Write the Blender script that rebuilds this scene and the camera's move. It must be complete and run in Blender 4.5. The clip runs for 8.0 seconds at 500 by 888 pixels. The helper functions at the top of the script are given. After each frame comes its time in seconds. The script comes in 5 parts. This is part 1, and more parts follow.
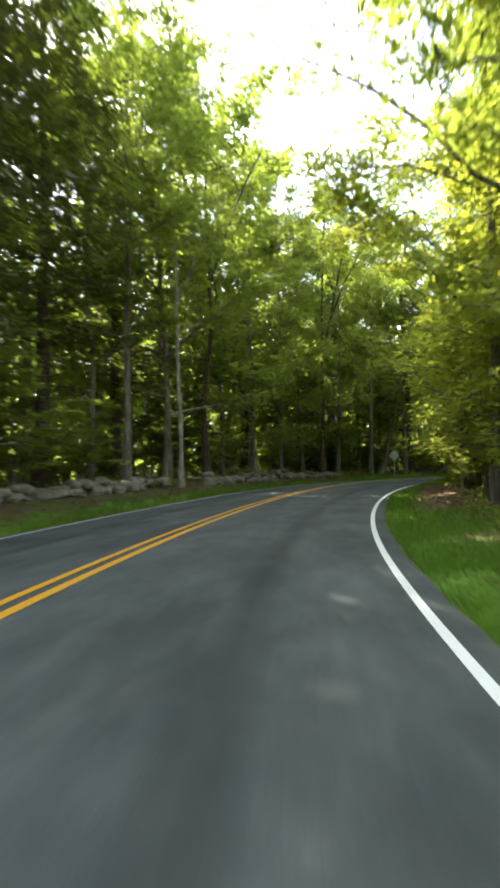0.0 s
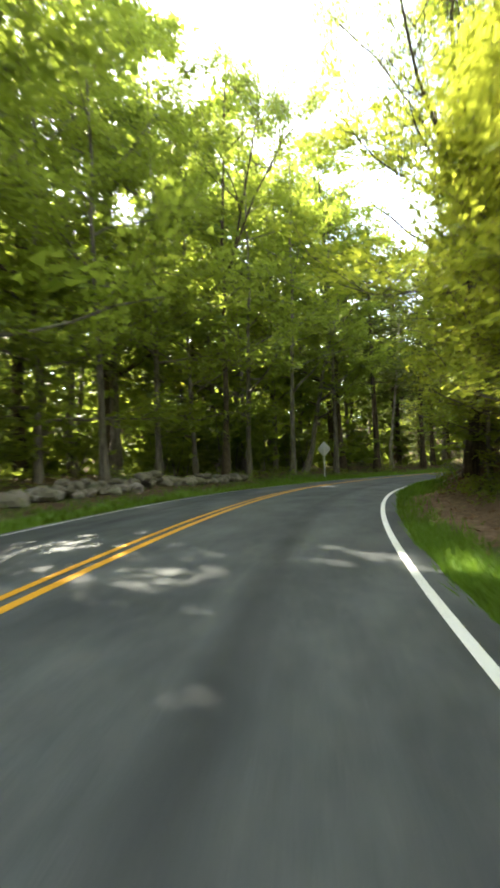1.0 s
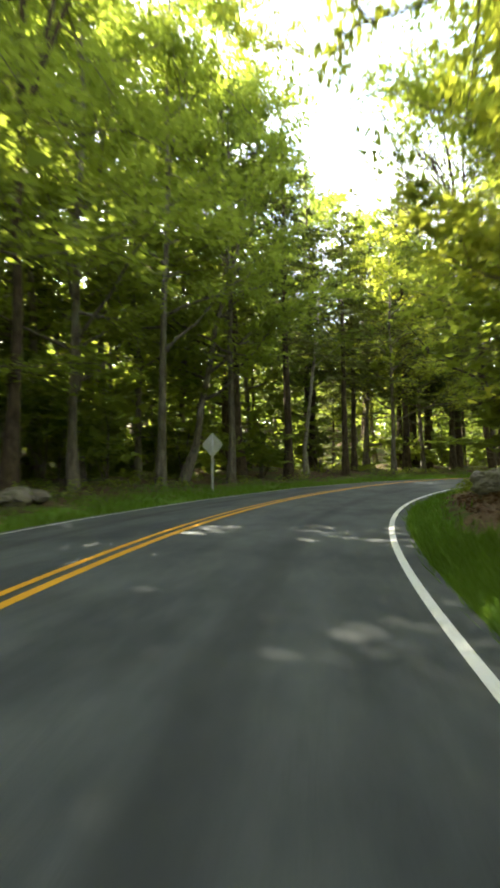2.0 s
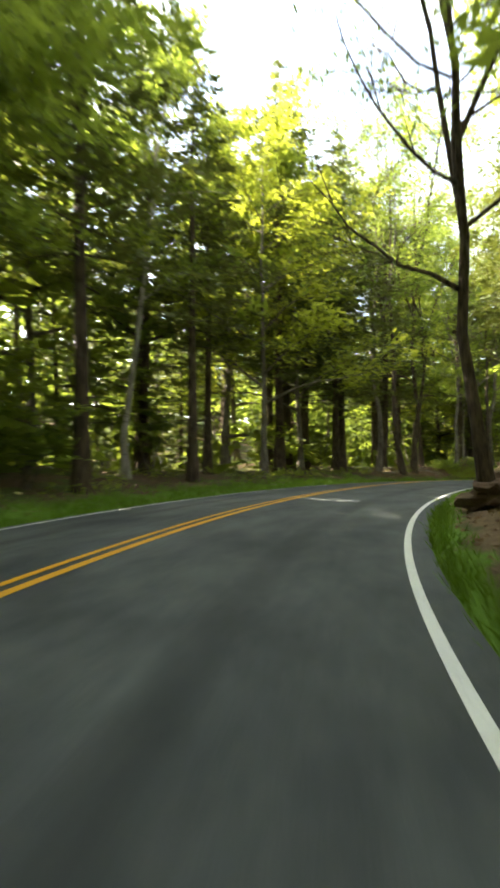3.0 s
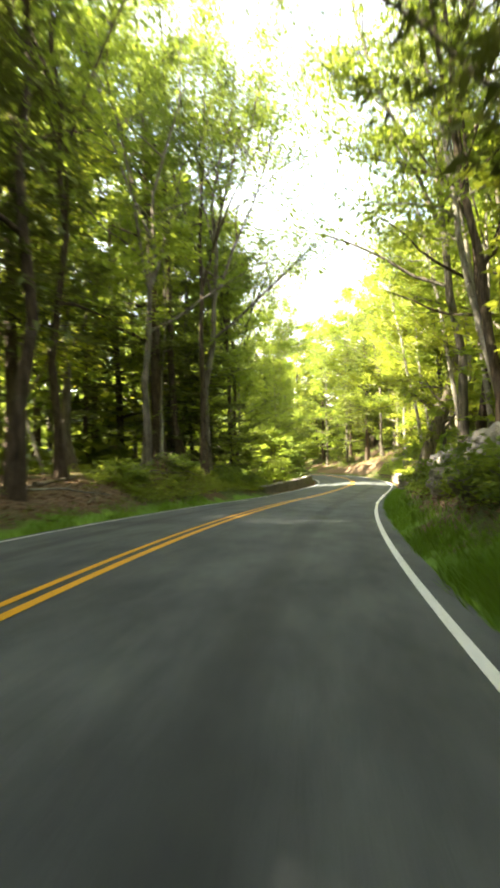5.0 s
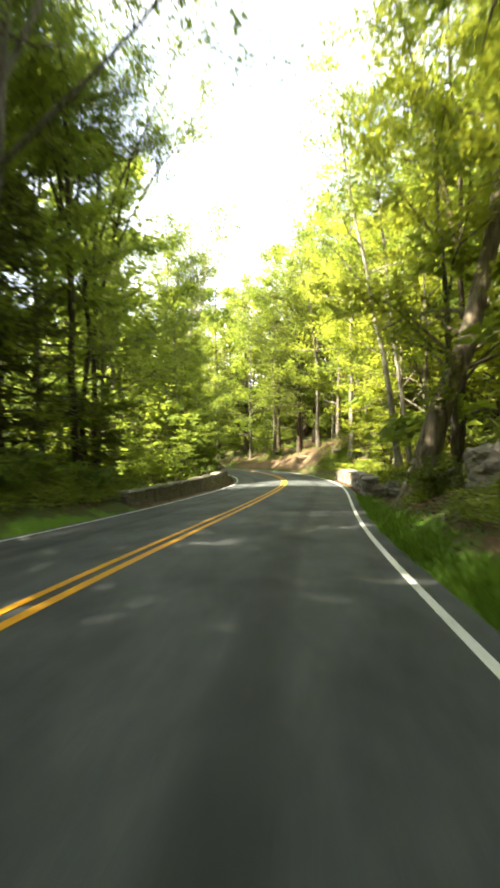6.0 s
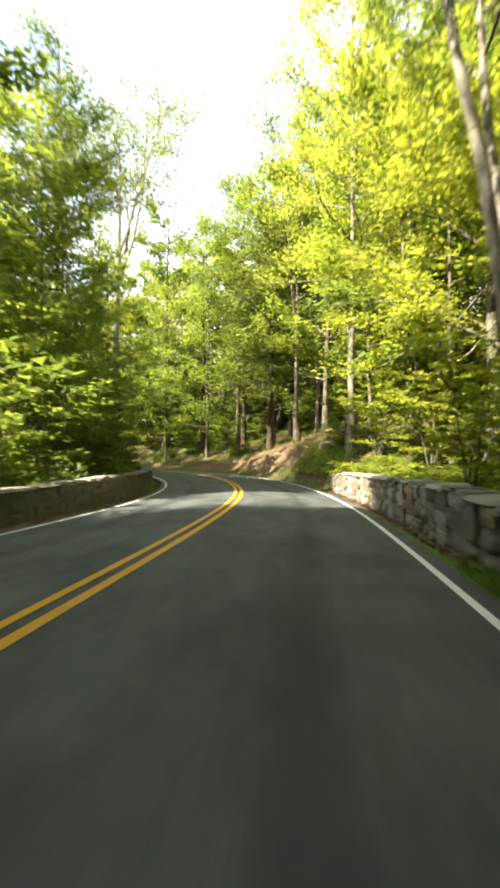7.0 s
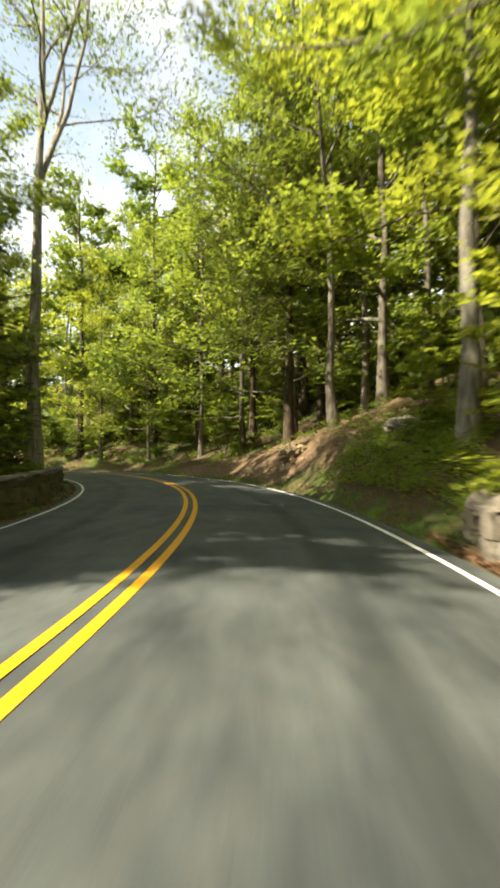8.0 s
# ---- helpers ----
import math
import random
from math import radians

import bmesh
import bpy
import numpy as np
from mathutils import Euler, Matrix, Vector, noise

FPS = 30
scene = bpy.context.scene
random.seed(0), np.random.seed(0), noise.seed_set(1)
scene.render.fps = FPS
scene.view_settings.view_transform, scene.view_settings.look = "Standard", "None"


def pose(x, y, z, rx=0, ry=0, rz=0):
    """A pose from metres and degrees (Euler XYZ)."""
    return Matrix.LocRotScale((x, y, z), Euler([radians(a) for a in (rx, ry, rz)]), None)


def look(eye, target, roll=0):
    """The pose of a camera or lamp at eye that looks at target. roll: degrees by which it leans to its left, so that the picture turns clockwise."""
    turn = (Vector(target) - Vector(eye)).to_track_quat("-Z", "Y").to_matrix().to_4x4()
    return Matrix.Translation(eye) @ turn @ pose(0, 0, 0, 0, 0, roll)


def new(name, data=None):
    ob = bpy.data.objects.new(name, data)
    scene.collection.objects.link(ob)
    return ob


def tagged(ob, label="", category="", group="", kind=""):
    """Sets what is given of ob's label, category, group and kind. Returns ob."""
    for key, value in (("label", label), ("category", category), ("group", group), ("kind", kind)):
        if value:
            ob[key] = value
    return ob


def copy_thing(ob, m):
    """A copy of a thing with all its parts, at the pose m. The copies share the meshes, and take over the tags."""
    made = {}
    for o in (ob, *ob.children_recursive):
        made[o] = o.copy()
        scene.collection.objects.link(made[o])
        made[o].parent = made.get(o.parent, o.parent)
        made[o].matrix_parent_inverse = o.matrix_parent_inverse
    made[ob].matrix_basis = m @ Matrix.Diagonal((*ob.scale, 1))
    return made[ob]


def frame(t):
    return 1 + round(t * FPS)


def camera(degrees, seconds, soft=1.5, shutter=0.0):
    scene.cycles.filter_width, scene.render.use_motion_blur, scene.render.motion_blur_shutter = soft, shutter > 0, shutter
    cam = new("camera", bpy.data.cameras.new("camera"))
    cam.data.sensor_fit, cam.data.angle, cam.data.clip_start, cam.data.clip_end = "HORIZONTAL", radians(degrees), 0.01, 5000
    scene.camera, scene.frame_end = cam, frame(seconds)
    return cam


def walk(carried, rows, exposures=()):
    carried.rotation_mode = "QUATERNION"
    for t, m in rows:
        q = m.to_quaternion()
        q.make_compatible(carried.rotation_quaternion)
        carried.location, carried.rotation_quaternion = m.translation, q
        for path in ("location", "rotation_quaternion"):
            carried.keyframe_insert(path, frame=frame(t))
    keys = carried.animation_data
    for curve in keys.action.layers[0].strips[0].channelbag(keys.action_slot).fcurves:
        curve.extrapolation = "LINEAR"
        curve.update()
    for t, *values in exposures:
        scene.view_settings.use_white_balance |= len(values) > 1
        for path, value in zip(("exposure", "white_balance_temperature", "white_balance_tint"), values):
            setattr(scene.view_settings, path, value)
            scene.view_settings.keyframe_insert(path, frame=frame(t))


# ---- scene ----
cam = camera(51.28, 8.0, soft=3.2, shutter=0.35)
# seconds, x, y, z, tilt, roll, heading
ROWS = [
    (0.00, 3.49, 12.40, 0.981, 92.81, 0.76, -6.31),
    (0.20, 4.07, 15.36, 0.966, 92.82, 0.56, -8.24),
    (0.50, 5.16, 19.72, 0.959, 92.09, 0.64, -11.32),
    (0.80, 6.44, 23.92, 0.980, 92.21, 1.19, -14.53),
    (1.00, 7.44, 26.59, 1.006, 92.56, 1.83, -16.22),
    (1.30, 9.00, 30.46, 1.061, 92.49, 1.42, -19.60),
    (1.50, 10.13, 32.93, 1.095, 92.23, 1.05, -21.72),
    (1.70, 11.31, 35.33, 1.127, 92.41, 1.11, -24.33),
    (2.05, 13.75, 39.38, 1.171, 92.40, 0.77, -27.77),
    (2.40, 16.52, 43.31, 1.197, 92.25, 0.43, -32.20),
    (2.80, 20.31, 47.65, 1.199, 92.06, 0.05, -38.89),
    (3.00, 22.52, 49.70, 1.197, 92.08, 0.35, -42.70),
    (3.20, 24.83, 51.63, 1.209, 92.26, 0.51, -46.63),
    (3.50, 28.55, 54.16, 1.243, 92.06, 1.05, -51.39),
    (3.80, 32.49, 56.33, 1.284, 91.91, 1.32, -56.58),
    (4.00, 35.15, 57.62, 1.302, 92.01, 1.40, -59.17),
    (4.30, 39.31, 59.21, 1.307, 92.04, 1.31, -64.11),
    (4.50, 42.13, 60.12, 1.299, 92.02, 1.15, -66.97),
    (4.80, 46.38, 61.28, 1.268, 91.93, 1.16, -71.40),
    (5.00, 49.26, 61.86, 1.232, 91.78, 1.22, -74.08),
    (5.20, 52.21, 62.41, 1.186, 91.75, 1.16, -76.33),
    (5.55, 57.84, 63.17, 1.055, 91.36, 0.95, -79.55),
    (5.90, 63.95, 63.68, 0.849, 91.05, 0.75, -81.83),
    (6.30, 70.97, 64.02, 0.578, 91.09, 0.52, -83.57),
    (6.50, 74.39, 64.08, 0.436, 91.20, 0.54, -84.42),
    (6.80, 79.47, 64.20, 0.260, 91.29, 0.23, -84.84),
    (7.00, 82.79, 64.24, 0.176, 91.43, 0.03, -85.14),
    (7.30, 87.65, 64.31, 0.096, 91.53, -0.58, -85.11),
    (7.50, 90.88, 64.36, 0.053, 91.32, -0.09, -84.93),
    (7.70, 94.09, 64.45, 0.012, 91.40, 0.38, -84.61),
    (7.90, 97.29, 64.56, -0.026, 91.43, 0.44, -83.28),
    (8.00, 98.89, 64.66, -0.044, 91.48, 0.37, -82.41),
]
walk(cam, [(r[0], pose(*r[1:])) for r in ROWS], exposures=[(0.0, 3.15, 6500, 6), (0.5, 3.6, 6650, 7), (1.5, 3.85, 6850, 8), (3.0, 3.75, 7100, 7), (5.0, 3.85, 7300, 7), (6.5, 3.0, 7150, 7), (7.5, 2.5, 7100, 7), (8.0, 2.1, 7400, 6)])

# ---- sky and sun ----
SUN_ELEVATION = 46.0
SUN_WAY = Vector((-0.48, 0.877, 0.0)).normalized()
world = bpy.data.worlds.new("sky")
scene.world = world
world.use_nodes = True
sky = world.node_tree.nodes.new("ShaderNodeTexSky")
sky.sky_type = "NISHITA"
sky.sun_disc = False
sky.sun_elevation = radians(SUN_ELEVATION)
sky.sun_rotation = math.atan2(SUN_WAY.x, SUN_WAY.y)
sky.air_density, sky.dust_density, sky.ozone_density = 1.0, 0.8, 1.0
world.node_tree.nodes["Background"].inputs["Strength"].default_value = 0.085
# a hazy sky under thin, broken cloud
veil = []
for satur, value in ((0.75, 1.1), (0.25, 1.45)):
    v = world.node_tree.nodes.new("ShaderNodeHueSaturation")
    v.inputs["Saturation"].default_value, v.inputs["Value"].default_value = satur, value
    world.node_tree.links.new(sky.outputs[0], v.inputs["Color"])
    veil.append(v.outputs[0])
puffs = world.node_tree.nodes.new("ShaderNodeTexNoise")
puffs.inputs["Scale"].default_value, puffs.inputs["Detail"].default_value = 3.0, 6.0
spread = world.node_tree.nodes.new("ShaderNodeMapRange")
spread.inputs["From Min"].default_value, spread.inputs["From Max"].default_value = 0.34, 0.60
blend = world.node_tree.nodes.new("ShaderNodeMix")
blend.data_type = "RGBA"
world.node_tree.links.new(world.node_tree.nodes.new("ShaderNodeTexCoord").outputs["Generated"], puffs.inputs["Vector"])
world.node_tree.links.new(puffs.outputs["Fac"], spread.inputs["Value"])
world.node_tree.links.new(spread.outputs[0], blend.inputs[0])
world.node_tree.links.new(veil[0], blend.inputs[6])
world.node_tree.links.new(veil[1], blend.inputs[7])
world.node_tree.links.new(blend.outputs[2], world.node_tree.nodes["Background"].inputs["Color"])
sun = new("sun", bpy.data.lights.new("sun", "SUN"))
sun.data.energy, sun.data.angle, sun.data.color = 4.0, radians(0.6), (1.0, 0.93, 0.80)
up = math.tan(radians(SUN_ELEVATION))
sun.matrix_world = look((SUN_WAY.x * 100, SUN_WAY.y * 100, up * 100), (0, 0, 0))


# ---- materials ----
class Nodes:
    """A small helper round one material's node tree."""

    def __init__(self, name):
        self.mat = bpy.data.materials.new(name)
        self.mat.use_nodes = True
        self.tree = self.mat.node_tree
        self.bsdf = self.tree.nodes["Principled BSDF"]
        self.out = self.tree.nodes["Material Output"]

    def node(self, kind, **inputs):
        n = self.tree.nodes.new("ShaderNode" + kind)
        for key, value in inputs.items():
            sock = n.inputs[key.replace("_", " ")]
            if isinstance(value, bpy.types.NodeSocket):
                self.tree.links.new(value, sock)
            else:
                sock.default_value = value
        return n

    def coords(self, which="Object"):
        return self.node("TexCoord").outputs[which]

    def noise(self, scale, detail=4.0, rough=0.6, vector=None):
        n = self.node("TexNoise", Scale=scale, Detail=detail, Roughness=rough)
        self.tree.links.new(vector or self.coords(), n.inputs["Vector"])
        return n.outputs["Fac"]

    def ramp(self, fac, *stops):
        n = self.node("ValToRGB", Fac=fac)
        e = n.color_ramp.elements
        while len(e) < len(stops):
            e.new(0.5)
        for k, (at, col) in enumerate(stops):
            e[k].position = at
            e[k].color = (*col, 1) if len(col) == 3 else col
        return n.outputs["Color"]

    def mix(self, fac, a, b, blend="MIX"):
        n = self.tree.nodes.new("ShaderNodeMix")
        n.data_type, n.blend_type = "RGBA", blend
        for sock, value in ((n.inputs[0], fac), (n.inputs[6], a), (n.inputs[7], b)):
            if isinstance(value, bpy.types.NodeSocket):
                self.tree.links.new(value, sock)
            else:
                sock.default_value = value if not isinstance(value, tuple) else (*value, 1)
        return n.outputs[2]

    def math(self, op, a, b=0.0):
        n = self.tree.nodes.new("ShaderNodeMath")
        n.operation = op
        for sock, value in ((n.inputs[0], a), (n.inputs[1], b)):
            if isinstance(value, bpy.types.NodeSocket):
                self.tree.links.new(value, sock)
            else:
                sock.default_value = value
        return n.outputs[0]

    def finish(self, color, rough=0.8, bump=None, strength=0.3, distance=0.02, spec=0.3):
        for sock, value in (("Base Color", color), ("Roughness", rough)):
            if isinstance(value, bpy.types.NodeSocket):
                self.tree.links.new(value, self.bsdf.inputs[sock])
            else:
                self.bsdf.inputs[sock].default_value = (*value, 1) if isinstance(value, tuple) else value
        self.bsdf.inputs["Specular IOR Level"].default_value = spec
        if bump is not None:
            b = self.node("Bump", Strength=strength, Distance=distance, Height=bump)
            self.tree.links.new(b.outputs[0], self.bsdf.inputs["Normal"])
        return self.mat


def asphalt_material():
    n = Nodes("asphalt")
    grain = n.noise(90, 5)
    blot = n.noise(0.7, 4)
    patch = n.noise(0.16, 2)
    uv = n.node("SeparateXYZ", Vector=n.coords("UV")).outputs
    # worn, oil-darkened middle of each lane
    lane = n.math("SUBTRACT", n.math("ABSOLUTE", uv[0]), 2.05)
    oil = n.math("SUBTRACT", 1.0, n.math("MULTIPLY", n.math("MULTIPLY", lane, lane), 16.0))
    streak = n.node("TexNoise", Scale=1.0, Detail=3.0, Vector=n.node("Mapping", Vector=n.coords("UV"), Scale=(3.5, 0.12, 1)).outputs[0]).outputs["Fac"]
    oil = n.math("MULTIPLY", n.math("MAXIMUM", oil, 0.0), n.math("ADD", n.math("MULTIPLY", streak, 1.1), 0.30))
    base = n.ramp(blot, (0.3, (0.021, 0.031, 0.034)), (0.7, (0.062, 0.080, 0.082)))
    base = n.mix(n.math("MULTIPLY", patch, 0.5), base, (0.048, 0.052, 0.051))
    tracks = n.node("TexNoise", Scale=1.0, Detail=5.0, Roughness=0.7, Vector=n.node("Mapping", Vector=n.coords("UV"), Scale=(2.4, 0.5, 1)).outputs[0]).outputs["Fac"]
    base = n.mix(0.45, base, n.ramp(tracks, (0.36, (0.015, 0.023, 0.025)), (0.64, (0.088, 0.105, 0.104))))
    rough_patch = n.noise(7.0, 5, 0.7)
    base = n.mix(n.ramp(rough_patch, (0.42, (0, 0, 0)), (0.60, (0.40, 0.40, 0.40))), base, (0.082, 0.082, 0.077))
    base = n.mix(0.40, base, n.ramp(grain, (0.35, (0.022, 0.025, 0.026)), (0.65, (0.094, 0.098, 0.095))))
    worn = n.node("TexNoise", Scale=1.0, Detail=4.0, Roughness=0.65, Vector=n.node("Mapping", Vector=n.coords("UV"), Scale=(0.9, 0.38, 1)).outputs[0]).outputs["Fac"]
    base = n.mix(1.0, base, n.ramp(worn, (0.36, (0.58, 0.60, 0.62)), (0.64, (1.30, 1.28, 1.25))), "MULTIPLY")
    base = n.mix(n.math("MULTIPLY", oil, 0.70), base, (0.016, 0.019, 0.019))
    return n.finish(base, n.ramp(blot, (0.3, (0.66,) * 3), (0.7, (0.85,) * 3)), grain, 0.5, 0.006, 0.35)


def paint_material(name, color, worn):
    n = Nodes(name)
    wear = n.noise(24, 6, 0.75)
    big = n.noise(1.3, 3)
    fac = n.math("MULTIPLY", n.ramp(wear, (0.52, (0, 0, 0)), (0.68, (1, 1, 1))), n.math("ADD", big, worn))
    col = n.mix(fac, color, (0.09, 0.09, 0.085))
    col = n.mix(n.math("MULTIPLY", big, 0.25), col, tuple(c * 0.7 for c in color))
    return n.finish(col, 0.62, n.noise(80), 0.3, 0.004)


def ground_material():
    n = Nodes("forest_floor")
    g = n.node("Attribute")
    g.attribute_name = "grass"
    fine, mid, big = n.noise(26, 6, 0.7), n.noise(3.2, 5), n.noise(0.45, 4)
    litter = n.ramp(fine, (0.30, (0.030, 0.019, 0.011)), (0.52, (0.085, 0.055, 0.032)), (0.70, (0.170, 0.115, 0.070)))
    litter = n.mix(n.math("MULTIPLY", mid, 0.6), litter, (0.085, 0.062, 0.040))
    moss = n.ramp(big, (0.44, (0, 0, 0)), (0.60, (1, 1, 1)))
    litter = n.mix(n.math("MULTIPLY", moss, 0.8), litter, (0.055, 0.085, 0.022))
    grass = n.ramp(fine, (0.30, (0.050, 0.105, 0.014)), (0.60, (0.110, 0.200, 0.026)), (0.75, (0.150, 0.235, 0.042)))
    bare = n.node("Attribute")
    bare.attribute_name = "bare"
    earth = n.ramp(n.noise(6.0, 6, 0.7), (0.32, (0.060, 0.040, 0.024)), (0.55, (0.150, 0.103, 0.062)), (0.72, (0.250, 0.185, 0.120)))
    scrape = n.ramp(n.math("ADD", bare.outputs["Fac"], n.math("MULTIPLY", n.math("SUBTRACT", mid, 0.5), 0.9)), (0.40, (0, 0, 0)), (0.60, (1, 1, 1)))
    litter = n.mix(scrape, litter, earth)
    edge = n.math("ADD", g.outputs["Fac"], n.math("MULTIPLY", n.math("SUBTRACT", n.noise(1.1, 4), 0.5), 2.2))
    return n.finish(n.mix(n.ramp(edge, (0.35, (0, 0, 0)), (0.62, (1, 1, 1))), litter, grass), 0.95, n.noise(14, 6), 0.8, 0.05, 0.1)


def bark_material(name, dark, light, scale=1.0, bands=False, lichen=0.3):
    n = Nodes(name)
    m = n.node("Mapping", Vector=n.coords(), Scale=(9 * scale, 9 * scale, 1.6 * scale)).outputs[0]
    ridges = n.noise(1.0, 6, 0.65, m)
    blotch = n.noise(1.7, 4)
    col = n.ramp(ridges, (0.36, dark), (0.62, light))
    col = n.mix(n.math("MULTIPLY", n.ramp(blotch, (0.52, (0, 0, 0)), (0.66, (1, 1, 1))), lichen), col, (0.20, 0.22, 0.15))
    if bands:
        s = n.node("Mapping", Vector=n.coords(), Scale=(2.0, 2.0, 16.0)).outputs[0]
        scars = n.ramp(n.noise(1.0, 4, 0.7, s), (0.60, (0, 0, 0)), (0.66, (1, 1, 1)))
        col = n.mix(n.math("MULTIPLY", scars, 0.8), col, (0.05, 0.045, 0.04))
    return n.finish(col, 0.9, ridges, 0.8, 0.03, 0.15)


def leaf_material(name, shade, bright, glow, through_share=0.45):
    n = Nodes(name)
    geo = n.node("NewGeometry")
    rnd = geo.outputs["Random Per Island"]
    tree = n.node("ObjectInfo").outputs["Random"]
    patch = n.noise(0.35, 2)
    col = n.mix(rnd, shade, bright)
    col = n.mix(n.math("MULTIPLY", patch, 0.5), col, bright)
    hsv = n.node("HueSaturation", Color=col, Hue=n.math("ADD", 0.487, n.math("MULTIPLY", tree, 0.026)),
                 Value=n.math("ADD", 0.82, n.math("MULTIPLY", tree, 0.36)), Saturation=1.0)
    n.finish(hsv.outputs[0], 0.55, spec=0.2)
    glow_col = n.mix(rnd, glow, tuple(c * 0.7 for c in glow))
    back = n.node("BsdfTranslucent", Color=glow_col)
    mix = n.node("MixShader", Fac=through_share)
    n.tree.links.new(n.bsdf.outputs[0], mix.inputs[1])
    n.tree.links.new(back.outputs[0], mix.inputs[2])
    n.tree.links.new(mix.outputs[0], n.out.inputs[0])
    return n.mat


def stone_material(name, dark, light, moss=0.3):
    n = Nodes(name)
    fine, mid = n.noise(30, 6, 0.7), n.noise(4.0, 5)
    tone = n.node("ObjectInfo").outputs["Random"]
    col = n.ramp(mid, (0.3, dark), (0.7, light))
    col = n.mix(0.4, col, n.ramp(fine, (0.35, tuple(c * 0.5 for c in dark)), (0.65, tuple(min(1, c * 1.25) for c in light))))
    col = n.mix(n.math("MULTIPLY", tone, 0.5), col, tuple(c * 0.55 for c in light))
    green = n.ramp(n.noise(1.1, 5), (0.50, (0, 0, 0)), (0.64, (1, 1, 1)))
    col = n.mix(n.math("MULTIPLY", green, moss), col, (0.060, 0.080, 0.030))
    return n.finish(col, 0.9, n.noise(12, 8, 0.7), 0.7, 0.03, 0.2)


def metal_material():
    n = Nodes("weathered_aluminium")
    col = n.ramp(n.noise(5), (0.3, (0.48, 0.48, 0.46)), (0.7, (0.64, 0.64, 0.62)))
    n.bsdf.inputs["Metallic"].default_value = 0.15
    return n.finish(col, 0.6, n.noise(30), 0.1, 0.003)


ASPHALT = asphalt_material()
WHITE = paint_material("white_road_paint", (0.74, 0.74, 0.70), 0.05)
YELLOW = paint_material("yellow_road_paint", (0.64, 0.31, 0.010), 0.05)
GROUND = ground_material()
BARK_GREY = bark_material("grey_bark", (0.050, 0.042, 0.033), (0.190, 0.165, 0.130))
BARK_DARK = bark_material("dark_bark", (0.024, 0.018, 0.013), (0.095, 0.070, 0.048), 1.3, lichen=0.12)
BARK_PALE = bark_material("pale_bark", (0.12, 0.105, 0.082), (0.32, 0.295, 0.24), 0.8, True, 0.2)
BARK_ASH = bark_material("ash_bark", (0.085, 0.076, 0.062), (0.25, 0.23, 0.19), 0.9, False, 0.3)
BARK_TAN = bark_material("tan_bark", (0.085, 0.066, 0.046), (0.26, 0.215, 0.155), 0.8, False, 0.25)
LEAF_MAPLE = leaf_material("maple_leaf", (0.064, 0.110, 0.021), (0.135, 0.182, 0.032), (0.372, 0.456, 0.058), 0.53)
LEAF_OAK = leaf_material("oak_leaf", (0.055, 0.097, 0.021), (0.107, 0.150, 0.030), (0.276, 0.354, 0.050), 0.49)
LEAF_YELLOW = leaf_material("young_beech_leaf", (0.092, 0.136, 0.021), (0.157, 0.201, 0.032), (0.456, 0.498, 0.055), 0.56)
NEEDLE = leaf_material("hemlock_needle", (0.046, 0.066, 0.018), (0.100, 0.116, 0.030), (0.16, 0.185, 0.030), 0.29)
# darker and less translucent than maple_leaf: the deep woods' shade put into the colour
LEAF_SHADED = leaf_material("shaded_wood_leaf", (0.057, 0.099, 0.021), (0.114, 0.160, 0.030), (0.288, 0.360, 0.048), 0.45)
GRASS = leaf_material("grass_blade", (0.070, 0.140, 0.016), (0.130, 0.215, 0.026), (0.20, 0.34, 0.030), 0.38)
DRY = leaf_material("dry_leaf", (0.110, 0.062, 0.030), (0.240, 0.155, 0.085), (0.10, 0.06, 0.02), 0.15)
STONE = stone_material("granite", (0.17, 0.155, 0.135), (0.36, 0.335, 0.295), 0.25)
STONE_TAN = stone_material("tan_rock", (0.17, 0.125, 0.075), (0.38, 0.295, 0.19), 0.15)
ROCK_MOSSY = stone_material("mossy_rock", (0.13, 0.115, 0.090), (0.30, 0.27, 0.22), 0.6)
WALL_DARK = stone_material("weathered_wall_stone", (0.085, 0.072, 0.055), (0.235, 0.205, 0.165), 0.35)
MORTAR = stone_material("old_mortar", (0.05, 0.043, 0.034), (0.13, 0.115, 0.09), 0.3)
SOIL = stone_material("root_soil", (0.055, 0.036, 0.022), (0.16, 0.105, 0.065), 0.1)
METAL = metal_material()


# ---- mesh helpers ----
def mesh_from(name, verts, faces, material, smooth=False):
    """verts: (n, 3) array; faces: (m, k) array of one face size, or a list of such arrays."""
    groups = faces if isinstance(faces, list) else [faces]
    groups = [np.asarray(g, dtype=np.int32) for g in groups if len(g)]
    me = bpy.data.meshes.new(name)
    verts = np.asarray(verts, dtype=np.float32)
    me.vertices.add(len(verts))
    me.vertices.foreach_set("co", verts.ravel())
    loops = np.concatenate([g.ravel() for g in groups])
    sizes = np.concatenate([np.full(len(g), g.shape[1], dtype=np.int32) for g in groups])
    me.loops.add(len(loops))
    me.loops.foreach_set("vertex_index", loops)
    me.polygons.add(len(sizes))
    starts = np.concatenate([[0], np.cumsum(sizes)[:-1]]).astype(np.int32)
    me.polygons.foreach_set("loop_start", starts)
    me.polygons.foreach_set("use_smooth", np.full(len(sizes), smooth))
    me.materials.append(material)
    me.update(calc_edges=True)
    me.validate()
    return me


def part(name, me, parent, label=""):
    ob = new(name, me)
    ob.parent = parent
    return tagged(ob, label)


def bm_part(name, bm, material, parent, label=""):
    me = bpy.data.meshes.new(name)
    bm.to_mesh(me)
    bm.free()
    me.materials.append(material)
    return part(name, me, parent, label)


